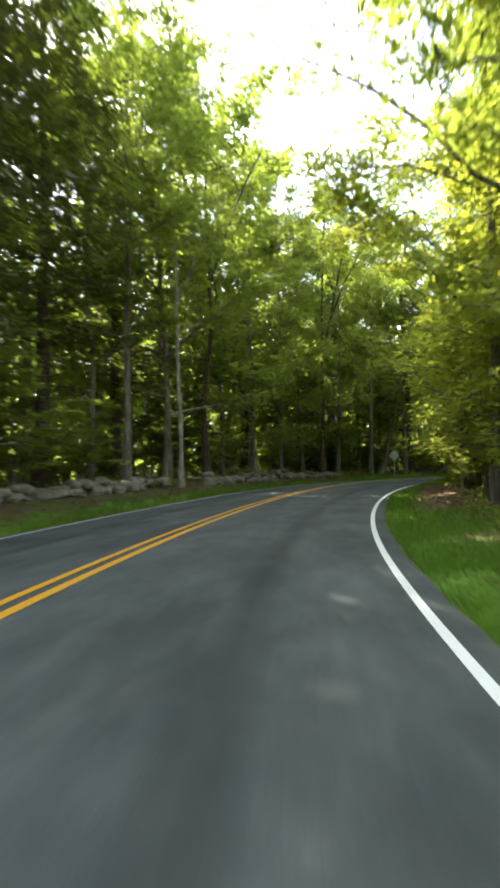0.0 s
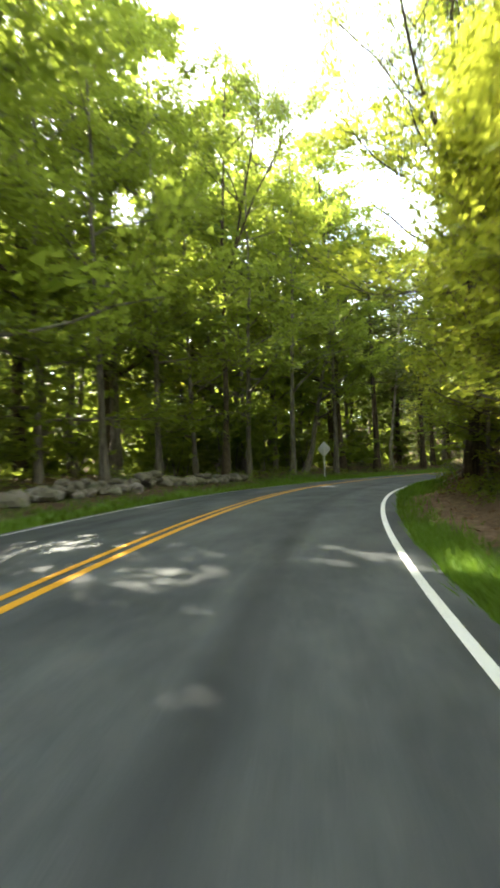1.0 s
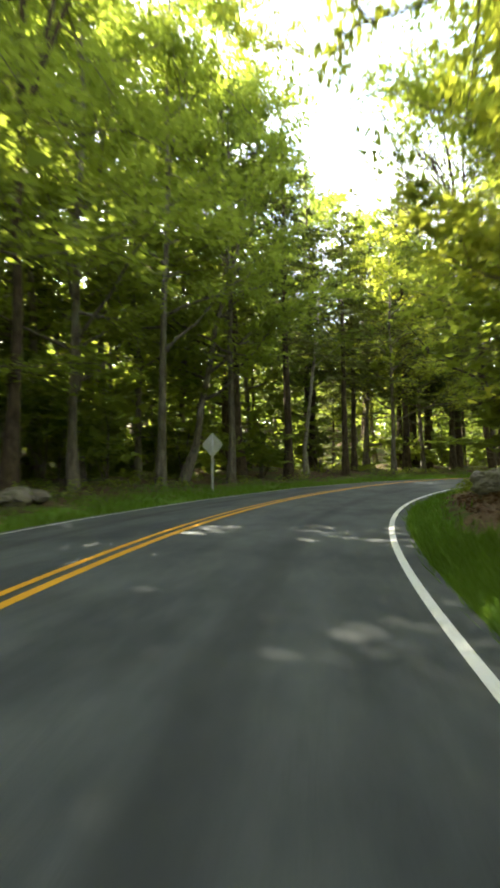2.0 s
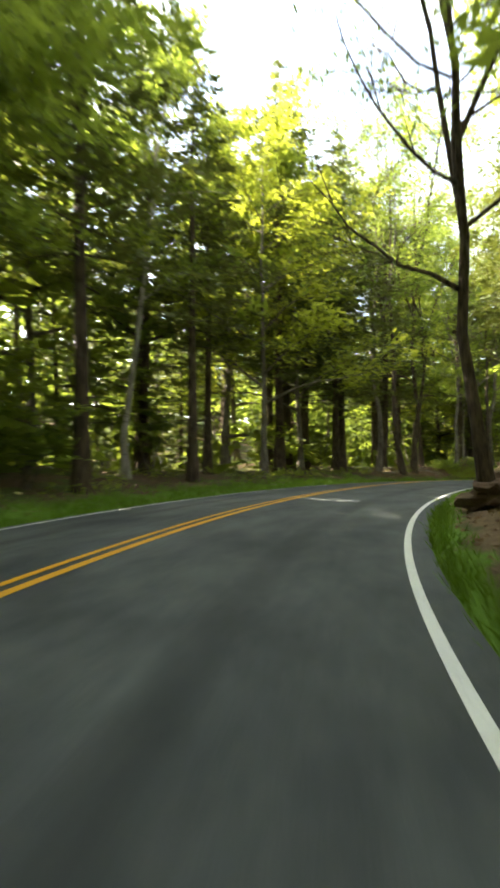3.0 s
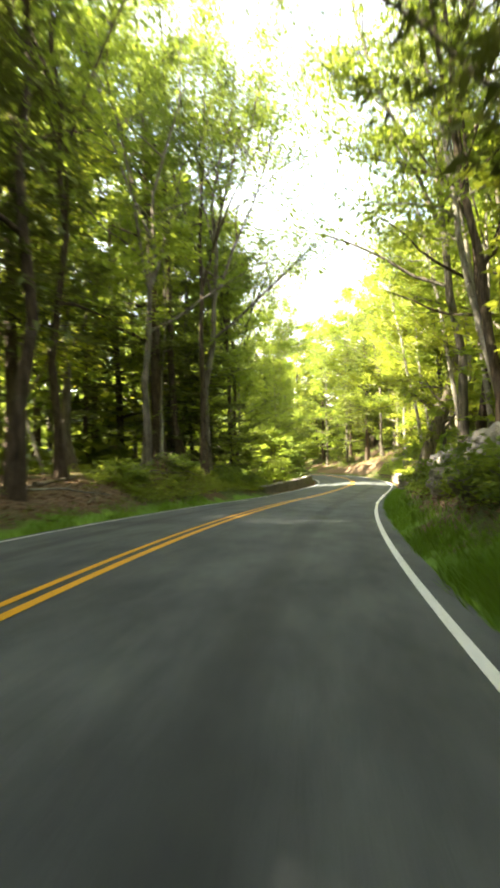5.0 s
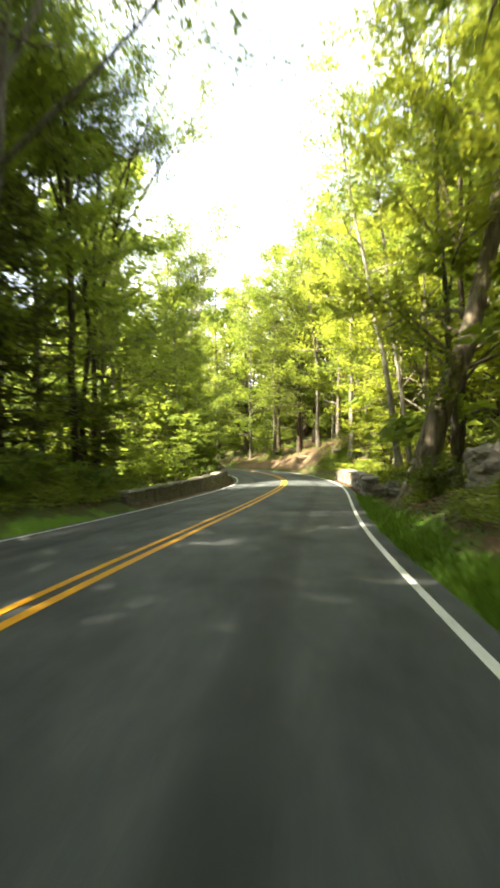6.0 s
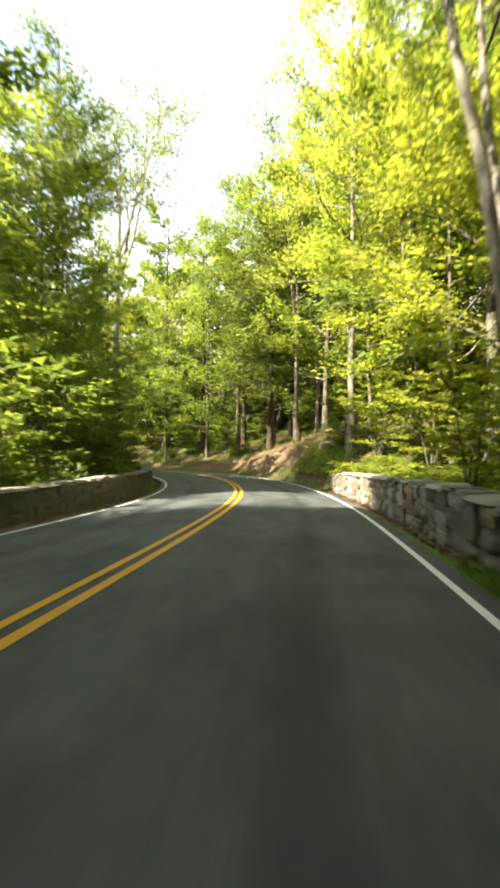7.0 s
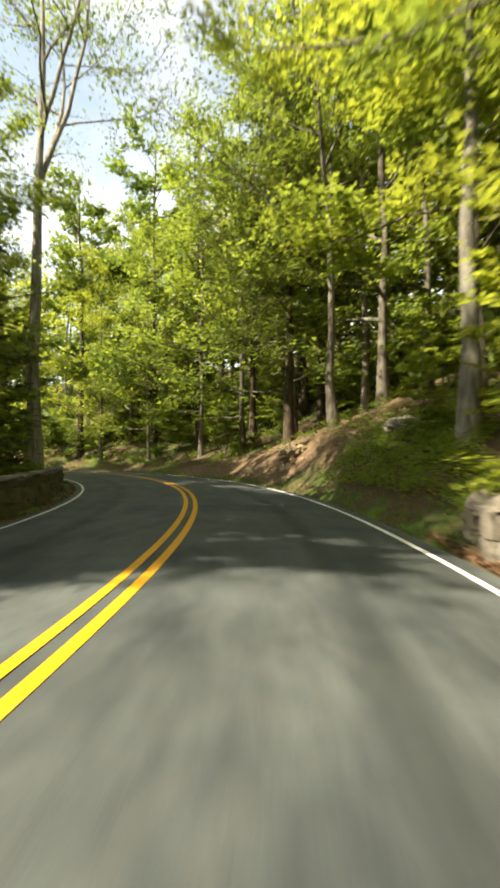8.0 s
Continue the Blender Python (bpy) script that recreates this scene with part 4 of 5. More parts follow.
wood(70, 97, 127, 6.6, 10, 3.0, SPARSE)
wood(20, 77, 97, 8.6, 11, 3.0, [HEMLOCK[0], HEMLOCK[1], MAPLE[0]], (0.9, 1.1))
wood(45, 66, 127, 10.5, 16, 3.4, SHADE)
wood(70, 137, 158, 8.2, 10.5, 3.0, NEAR, (1.05, 1.3))
wood(40, 152, 192, 8.4, 12, 3.2, [MAPLE[0], MAPLE[1], HEMLOCK[1], BIRCH[1]], (0.9, 1.15))
wood(90, 128, 192, 10.8, 17, 3.4, SHADE, (1.1, 1.4))

# taller trees that close the canopy ahead
for kind, s, off, turn, size in (
        (MAPLE[1], 60.5, -12.5, 20, 1.15), (BACK[1], 64.5, -13.5, 80, 1.2), (MAPLE[0], 68.0, -11.5, 140, 1.2), (BACK[0], 72.0, -12.5, 200, 1.2),
        (BACK[1], 61.0, -20.0, 10, 1.35), (BACK[0], 66.0, -21.0, 70, 1.4), (BACK[2], 71.0, -20.5, 130, 1.6), (BACK[1], 76.5, -19.0, 190, 1.35),
        # BACK trees at 91.5 to 105 are added to shade the woods behind the hemlocks
        (HEMLOCK[0], 86.6, -8.0, 100, 1.2), (HEMLOCK[1], 80.2, -12.5, 50, 1.45), (HEMLOCK[1], 88.0, -13.4, 170, 1.45), (BACK[0], 91.5, -17.0, 60, 1.2), (BACK[0], 98.5, -16.5, 150, 1.2), (BACK[1], 105.0, -17.0, 240, 1.2),
        (WISPY, 124.0, -9.6, 70, 0.9), (BACK[1], 125.0, -12.0, 30, 1.15), (MAPLE[0], 121.4, -9.4, 110, 1.0), (BACK[2], 122.8, -14.2, 60, 1.25), (WISPY, 125.5, -7.2, 150, 0.95), (WISPY, 128.4, -8.2, 10, 0.85), (WISPY, 131.5, 8.6, 200, 1.0),
        (WISPY, 117.0, -7.4, 130, 1.2), (WISPY, 101.0, -8.8, 250, 1.15), (HEMLOCK[0], 91.0, -10.6, 40, 1.45)):
    stand(kind, s, off, turn=turn, size=size)


low = []


def thicket(count, s0, s1, o0, o1, gap, kinds, sizes=(0.7, 1.2)):
    for _ in range(count):
        s, off = pick.uniform(s0, s1), pick.uniform(o0, o1)
        x, y, _z = spot(s, off)
        turn, size, k = pick.uniform(0, 360), pick.uniform(*sizes), pick.choice(kinds)
        x, y = float(x), float(y)
        if all((x - a) ** 2 + (y - b) ** 2 > 0.8 for a, b, _g in taken) and all((x - a) ** 2 + (y - b) ** 2 > gap * gap for a, b in low):
            low.append((x, y))
            k.put(0, 0, turn=turn, size=size, xy=(x, y))


thicket(56, 14, 66, -6.8, -11, 1.4, [SAPLING[2], SAPLING[1]], (0.8, 1.3))
thicket(18, 40, 60, 6.0, 11, 1.5, [SAPLING[0], SAPLING[1]])
thicket(16, 72, 98, 6.6, 11, 1.5, [SAPLING[0], SAPLING[1]])
thicket(12, 18, 44, 7.0, 12, 1.5, [SAPLING[0], SAPLING[1]])
thicket(16, 99, 125, 7.4, 11, 1.5, [SAPLING[0], SAPLING[1]])
thicket(26, 135, 156, 5.6, 10, 1.3, [SAPLING[0], SAPLING[0], SAPLING[1]], (0.5, 1.0))
thicket(14, 166, 190, 8.5, 14, 1.6, [SAPLING[0], SAPLING[1]], (0.5, 0.9))
thicket(44, 107, 124, -4.7, -7.5, 0.75, [BUSH[0], BUSH[1]], (0.5, 1.0))
thicket(34, 124, 182, -5.7, -9.5, 1.4, [SAPLING[1], SAPLING[1], SAPLING[2]])
thicket(34, 80, 125, 5.3, 7.4, 0.9, [BUSH[0], BUSH[1]], (0.5, 1.0))
thicket(22, 145.5, 155.5, 5.6, 9.5, 0.6, [BUSH[0], BUSH[1], BUSH[0]], (0.3, 0.6))
thicket(16, 27, 47, 6.9, 8.4, 1.5, [SAPLING[0], SAPLING[0], SAPLING[1]], (0.7, 1.0))
thicket(60, 130, 147, 5.3, 8.5, 0.75, [BUSH[2]], (0.6, 1.1))
thicket(34, 124, 170, -5.0, -5.9, 0.9, [BUSH[0], BUSH[1]], (0.7, 1.2))
thicket(16, 64, 108, -7.5, -14, 2.0, [SAPLING[2], SAPLING[1]])

thicket(60, 166, 197, 6.6, 16, 1.5, [BUSH[0], BUSH[1], SAPLING[2], SAPLING[1]], (0.5, 0.9))
thicket(30, 168, 197, -5.2, -14, 1.5, [BUSH[0], BUSH[1], SAPLING[1]], (0.5, 0.9))


def clumped(rng, x, y, g, h, wide, count, low=0.12):
    """Leaf points of one far crown, gathered in uneven clumps."""
    k = rng.integers(22, 32)
    u = rng.uniform(low, 1.0, k)
    r = wide * (0.25 + np.sin(np.clip(u, 0, 0.97) * math.pi) ** 0.6) * np.sqrt(rng.uniform(0.05, 1.0, k))
    a = rng.uniform(0, 6.28, k)
    c = np.stack([x + r * np.cos(a), y + r * np.sin(a), g + u * h], 1)
    return c[rng.integers(0, k, count)] + rng.normal(0, 1, (count, 3)) * np.array([0.85, 0.85, 0.5])


def far_woods():
    """The deeper woods as one mass of trunks and leaves with an added light-blocking rim, and the sunlit wooded
    hillside behind the far bend.
    """
    p, hill = Plant(40), Plant(43)
    rng = p.rng
    leaf_p, far_p, hill_p, spots = [], [], [], []
    tries = np.stack([rng.uniform(-50, 215, 3000), rng.uniform(-40, 150, 3000)], 1)
    z, s, off = land(tries[:, 0], tries[:, 1])
    for (x, y), g, o, st in zip(tries, z, off, s):
        slope = o > 0 and st > 132
        if -27 < o < 0 and 84 < st < 110:
            continue
        if (13.5 if slope else 15.5) < abs(o) < 60 and not sunny_gap(x, y, 4.5) and all((x - a) ** 2 + (y - b) ** 2 > 20 for a, b in spots):
            spots.append((x, y))
            h = rng.uniform(17, 25) if slope else rng.uniform(13, 20)
            (hill if slope else p).tube([(x, y, g - 0.3), (x + rng.normal(0, .3), y + rng.normal(0, .3), g + h * 0.5), (x + rng.normal(0, .6), y + rng.normal(0, .6), g + h * 0.95)], [0.2, 0.14, 0.03], 5)
            if slope:
                hill_p.append(clumped(rng, x, y, g, h, 3.2, 1300 if o < 34 else 600))
                continue
            near = abs(o) < 30
            (leaf_p if near else far_p).append(clumped(rng, x, y, g, h, 3.4, 450 if near else 330, 0.04))
    low_spots = np.stack([rng.uniform(-40, 195, 3600), rng.uniform(-20, 140, 3600)], 1)
    g, s, off = land(low_spots[:, 0], low_spots[:, 1])
    for (x, y), h, o, st in zip(low_spots, g, off, s):
        if 10.5 < abs(o) < 24 and not (o < -15 and 84 < st < 108):
            n = 56
            leaf_p.append(np.stack([x + rng.normal(0, 0.8, n), y + rng.normal(0, 0.8, n), h + np.abs(rng.normal(0, 1.3, n))], 1))
    # rim of oversized leaves, added to keep horizon light out of the woods
    rim = np.stack([rng.uniform(-90, 250, 9000), rng.uniform(-80, 200, 9000)], 1)
    g, s, off = land(rim[:, 0], rim[:, 1])
    deep = np.abs(off) > 52
    rim, g = rim[deep], g[deep]
    p.leaves(np.stack([rim[:, 0], rim[:, 1], g + rng.uniform(0, 17, len(g))], 1), rng.normal(0, 1, (len(g), 3)), 3.4, 0.9, 0.1)
    for plant, sets, size, slim, flat in ((p, far_p, 1.12, 0.75, 0.4), (p, leaf_p, 0.88, 0.7, 0.6), (hill, hill_p, 0.46, 0.7, 0.6)):
        pts = np.concatenate(sets)
        plant.leaves(pts, rng.normal(0, 1, (len(pts), 3)), size, slim, flat)
    root = tagged(new("far_woods"), "dense green woods deeper behind the roadside trees", "woods", kind="stuff")
    part("trunks", p.wood_mesh("trunks", BARK_GREY), root)
    part("leaves", p.leaf_mesh("leaves", LEAF_SHADED), root)
    root = tagged(new("hillside_woods"), "sunlit yellow-green spring woods on the far hillside", "woods", kind="stuff")
    part("trunks", hill.wood_mesh("trunks", BARK_GREY), root)
    part("leaves", hill.leaf_mesh("leaves", LEAF_YELLOW), root)


far_woods()


# ---- stones ----
def rock_mesh(name, seed, size, material, rough=0.22, detail=2, square=0.0):
    """A lumpy stone; square pushes it towards a block."""
    bm = bmesh.new()
    bmesh.ops.create_icosphere(bm, subdivisions=detail, radius=1.0)
    shift = Vector((seed * 3.7, seed * 1.3, seed * 2.1))
    for v in bm.verts:
        c = v.co.copy()
        if square:
            m = max(abs(c.x), abs(c.y), abs(c.z))
            c = c.lerp(c / m * 0.92, square)
        k = 1 + rough * (noise.noise(v.co * 1.1 + shift) * 1.2 + 0.7 * noise.noise(v.co * 2.4 + shift)) + rough * 0.55 * noise.noise(v.co * 5.5 + shift)
        v.co = Vector((c.x * size[0], c.y * size[1], c.z * size[2])) * k
    me = bpy.data.meshes.new(name)
    bm.to_mesh(me)
    bm.free()
    me.materials.append(material)
    if detail > 2:
        me.polygons.foreach_set("use_smooth", np.full(len(me.polygons), False))
    return me


def along(s):
    return float(np.interp(s, ST, HEAD))


RUBBLE = [rock_mesh("stone", 20 + k, (0.30, 0.22, 0.17), (WALL_DARK, ROCK_MOSSY, WALL_DARK)[k % 3], 0.3, 2, 0.35) for k in range(9)]


def block_mesh(name, seed, size, material):
    """A roughly dressed stone: a block with uneven, chipped faces."""
    r = random.Random(seed)
    bm = bmesh.new()
    bmesh.ops.create_cube(bm, size=2.0)
    bmesh.ops.subdivide_edges(bm, edges=bm.edges, cuts=1, use_grid_fill=True)
    for v in bm.verts:
        edge = sum(abs(c) > 0.9 for c in v.co)
        k = {1: 1.06, 2: 0.99, 3: 0.90}.get(edge, 1.0)
        v.co = Vector((v.co.x * size[0] * (k + r.uniform(-0.09, 0.09)), v.co.y * size[1] * (k + r.uniform(-0.22, 0.22)), v.co.z * size[2] * (k + r.uniform(-0.09, 0.09))))
    me = bpy.data.meshes.new(name)
    bm.to_mesh(me)
    bm.free()
    me.materials.append(material)
    return me


BLOCKS = [block_mesh("stone", 40 + k, (0.27, 0.10, 0.16), WALL_DARK) for k in range(7)]
PALE_BLOCKS = [block_mesh("stone", 50 + k, (0.27, 0.11, 0.16), (WALL_DARK, STONE, WALL_DARK, STONE_TAN)[k % 4]) for k in range(7)]
PALE_BLOCKS += [rock_mesh("stone", 70 + k, (0.28, 0.14, 0.17), (WALL_DARK, STONE)[k % 2], 0.25, 2, 0.55) for k in range(4)]
# every other cap takes paler stone, which paints in the sunlit top edge
CAPS = [block_mesh("cap_stone", 60 + k, (0.46, 0.25, 0.06), (STONE, WALL_DARK)[k % 2]) for k in range(4)]


def rubble_wall(s0, s1, off, count, label):
    """A tumbled field-stone wall lying along the verge."""
    r = random.Random(int(s0))
    root = tagged(new("stone_wall"), label, "wall")
    root.matrix_basis = Matrix.Translation(beside((s0 + s1) / 2, off))
    inv = root.matrix_basis.inverted()
    for k in range(count):
        s = s0 + (s1 - s0) * (k + r.uniform(0, 1)) / count
        row = r.choice((0, 0, 0, 1, 1, 2)) * (0.4 + 0.6 * math.sin(s * 0.7) ** 2)
        g = beside(s, off + r.uniform(-0.35, 0.35) * (1 - 0.3 * row))
        size = r.uniform(0.6, 1.35) * (1 - 0.12 * row)
        ob = new("stone", r.choice(RUBBLE))
        ob.parent = root
        m = Matrix.Translation(g + Vector((0, 0, 0.08 + 0.2 * row))) @ Matrix.Rotation(along(s) + r.uniform(-0.9, 0.9), 4, "Z") @ Matrix.Rotation(r.uniform(-0.35, 0.35), 4, "X") @ Matrix.Scale(size, 4)
        ob.matrix_basis = inv @ m


def guard_wall(s0, s1, off, heights, thick, blocks, label):
    """A mortared stone parapet with cap stones; off is its road face, heights its stations and heights."""

    def height(s):
        return np.interp(s, heights[0], heights[1])

    r = random.Random(int(s0 * 10))
    side = 1 if off > 0 else -1
    n = int((s1 - s0) / 0.5)
    ss = np.linspace(s0, s1, n + 1)
    x0, y0, z0 = spot(ss, np.full(n + 1, off + side * 0.06))
    x1, y1, _ = spot(ss, np.full(n + 1, off + side * (thick - 0.04)))
    top = z0 + height(ss) - 0.1
    low = z0 - 0.4
    v = np.stack([np.stack([x0, y0, low], 1), np.stack([x0, y0, top], 1), np.stack([x1, y1, top], 1), np.stack([x1, y1, low], 1)], 1).reshape(-1, 3)
    i = np.arange(n)[:, None] * 4
    q = np.concatenate([np.stack([i + a, i + b, i + 4 + b, i + 4 + a], -1).reshape(-1, 4) for a, b in ((0, 1), (1, 2), (2, 3))])
    ends = np.array([[3, 2, 1, 0], [4 * n, 4 * n + 1, 4 * n + 2, 4 * n + 3]])
    root = tagged(new("guard_wall"), label, "wall")
    root.matrix_basis = Matrix.Translation((float(x0[n // 2]), float(y0[n // 2]), float(z0[n // 2])))
    inv = root.matrix_basis.inverted()
    core = part("mortar_core", mesh_from("mortar_core", v, np.concatenate([q, ends]), MORTAR), root)
    core.matrix_basis = inv
    rows = 3

    def lay(name, me, s, o, z, sx, sy, sz, extra=0.0):
        x, y, zz = spot(s, o)
        ob = new(name, me)
        ob.parent = root
        m = Matrix.Translation((float(x), float(y), float(zz) + z)) @ Matrix.Rotation(along(s) + math.pi / 2 + extra + r.uniform(-0.05, 0.05), 4, "Z") @ Matrix.Rotation(r.uniform(-0.06, 0.06), 4, "X")
        ob.matrix_basis = inv @ m @ Matrix.Diagonal((sx, sy, sz, 1))

    s = s0
    while s < s1 - 0.1:
        w = min(r.uniform(0.32, 0.82), s1 - s)
        z, full = -0.05, float(height(s + w / 2)) - 0.08
        while z < full - 0.05:
            h = min(r.uniform(0.16, 0.42), full - z)
            if full - z - h < 0.12:
                h = full - z
            halves = 2 if w > 0.62 and h < 0.26 else 1
            for m in range(halves):
                lay("stone", r.choice(blocks), s + w * (m + 0.5) / halves + r.uniform(-0.03, 0.03), off + side * (0.09 + r.uniform(-0.035, 0.03)), z + h / 2, w / halves / 0.52, 1.0, h / 0.31)
            z += h + 0.008
        s += w + 0.008
    for k in range(rows):
        for e in (s0, s1):
            rh = (float(height(e)) - 0.12) / rows
            for o in (0.18, 0.42):
                if o < thick:
                    lay("stone", r.choice(blocks), e, off + side * o, rh * (k + 0.5), 0.52, 1.0, rh / 0.31, math.pi / 2)
    s = s0 - 0.05
    while s < s1:
        w = r.uniform(0.6, 1.05)
        lay("cap_stone", r.choice(CAPS), s + w / 2, off + side * thick / 2, float(height(s + w / 2)) - 0.05 + r.uniform(-0.015, 0.015), w / 0.92, thick / 0.47, 1.0)
        s += w + 0.012


def boulder(s, off, size, seed, material, turn=0.0, tilt=0.0, sink=0.3, rough=0.3, square=0.25, label="", name="boulder"):
    me = rock_mesh(name, seed, size, material, rough, 4, square)
    ob = tagged(new(name, me), label, "rock")
    ob.matrix_basis = Matrix.Translation(beside(s, off) + Vector((0, 0, size[2] * (1 - 2 * sink)))) @ Matrix.Rotation(along(s) + radians(turn), 4, "Z") @ Matrix.Rotation(radians(tilt), 4, "Y")
    return ob


rubble_wall(18.5, 35.3, -6.1, 110, "tumbled grey field-stone wall along the verge")
rubble_wall(37.4, 54.6, -5.6, 120, "low mossy field-stone wall at the edge of the woods")
guard_wall(123.1, 162.8, -4.25, ((123, 130, 140), (0.60, 0.68, 0.88)), 0.5, BLOCKS, "weathered stone guard wall, some caps coloured paler for the sunlit top")
guard_wall(128.5, 145.5, 4.25, ((128.5, 131, 143.8, 145.5), (0.80, 0.95, 0.92, 0.66)), 0.55, PALE_BLOCKS, "rough grey-brown stone guard wall beside the lane")



def rock_ledge():
    """A slanting slab that rises from the verge over a dark hollow."""
    x0, y0, z0 = spot(78.4, 4.6)
    x1, y1, z1 = spot(77.2, 6.7)
    foot, head = Vector((float(x0), float(y0), float(z0) - 0.02)), Vector((float(x1), float(y1), float(z1) + 1.75))
    ax = (head - foot).normalized()
    ay = Vector((-ax.y, ax.x, 0)).normalized()
    m = Matrix((ax, ay, ax.cross(ay))).transposed().to_4x4()
    ob = tagged(new("rock_ledge", rock_mesh("rock_ledge", 3, ((head - foot).length / 2, 1.1, 0.17), STONE_TAN, 0.16, 3, 0.7)), "tan sloping rock ledge over a dark hollow beside the lane", "rock")
    a = along(78)
    ob.matrix_basis = Matrix.Translation((foot + head) / 2 + Vector((-math.sin(a) * 0.9, math.cos(a) * 0.9, 0))) @ m


rock_ledge()
boulder(70.3, 5.5, (0.8, 1.1, 0.5), 24, SOIL, 20, 0, 0.35, 0.4, 0.1, "mound of dark earth and roots under a tree", "earth_mound")
boulder(78.6, 6.3, (1.0, 1.3, 0.6), 4, SOIL, 0, 0, 0.4, 0.35, 0.2, "dark earth and roots under the rock ledge", "earth_clod")
boulder(52.5, 6.6, (0.5, 0.7, 0.35), 5, ROCK_MOSSY, 20, 0, 0.35, label="mossy boulder half buried in the leafy bank")
boulder(54.6, 6.6, (0.5, 0.6, 0.35), 6, ROCK_MOSSY, 70, 0, 0.3, label="mossy boulder half buried in the leafy bank")
boulder(57.2, 5.9, (0.5, 0.7, 0.35), 7, STONE, 30, 0, 0.3, label="grey boulder lying in the leaf litter")
boulder(101.1, 6.4, (0.6, 1.0, 0.6), 8, STONE, -10, 12, 0.25, label="light grey granite outcrop above the grass verge")
boulder(104.9, 6.9, (0.7, 1.0, 0.75), 9, STONE, 15, -8, 0.25, label="grey granite outcrop above the grass verge")
boulder(109.8, 6.6, (0.7, 1.2, 0.7), 10, ROCK_MOSSY, -5, 6, 0.3, label="mossy rock outcrop beside the grass verge")
boulder(114.1, 6.8, (0.7, 1.0, 0.85), 11, STONE, 25, -10, 0.25, label="light grey granite outcrop above the grass verge")
boulder(117.8, 6.5, (0.7, 1.0, 0.6), 12, ROCK_MOSSY, 0, 5, 0.3, label="mossy rock outcrop beside the grass verge")
boulder(125.2, 6.2, (0.45, 0.6, 0.4), 13, WALL_DARK, 10, 8, 0.3, label="dark rock beside the old tree")
boulder(126.0, 7.0, (0.6, 0.8, 0.5), 14, ROCK_MOSSY, -20, 5, 0.3, label="low mossy rock beside the old tree")
boulder(126.9, 5.4, (0.4, 0.6, 0.4), 15, ROCK_MOSSY, 30, 0, 0.2, label="loose mossy stone at the guard wall's end")
boulder(127.8, 4.9, (0.32, 0.45, 0.34), 16, WALL_DARK, 60, 0, 0.2, label="loose weathered stone at the guard wall's end")
boulder(145.75, 4.55, (0.30, 0.34, 0.40), 29, WALL_DARK, 20, 10, 0.15, label="tumbled grey stone at the guard wall's end")
boulder(146.4, 4.75, (0.24, 0.30, 0.22), 30, WALL_DARK, 60, 0, 0.2, label="loose weathered stone at the guard wall's end")
boulder(153.5, 6.6, (0.6, 1.0, 0.45), 17, WALL_DARK, -20, 10, 0.4, label="dark rock half buried in the earth bank")
boulder(160.5, 5.6, (0.5, 0.9, 0.4), 19, STONE_TAN, 10, 8, 0.35, label="tan rock showing in the sunlit earth bank")
boulder(94.4, 5.7, (0.5, 0.8, 0.42), 25, ROCK_MOSSY, 10, 5, 0.3, label="mossy boulder beside the grass verge")
boulder(99.2, 5.5, (0.5, 0.7, 0.45), 26, WALL_DARK, 40, 8, 0.3, label="dark rock beside the grass verge")
boulder(103.2, 5.6, (0.4, 0.7, 0.4), 27, ROCK_MOSSY, 80, 4, 0.3, label="low mossy rock beside the grass verge")
boulder(107.0, 5.8, (0.5, 0.6, 0.4), 28, STONE, 15, 6, 0.3, label="grey rock beside the grass verge")
boulder(97.3, 5.9, (0.5, 0.8, 0.4), 18, ROCK_MOSSY, 20, 0, 0.3, label="mossy boulder beside the grass verge")


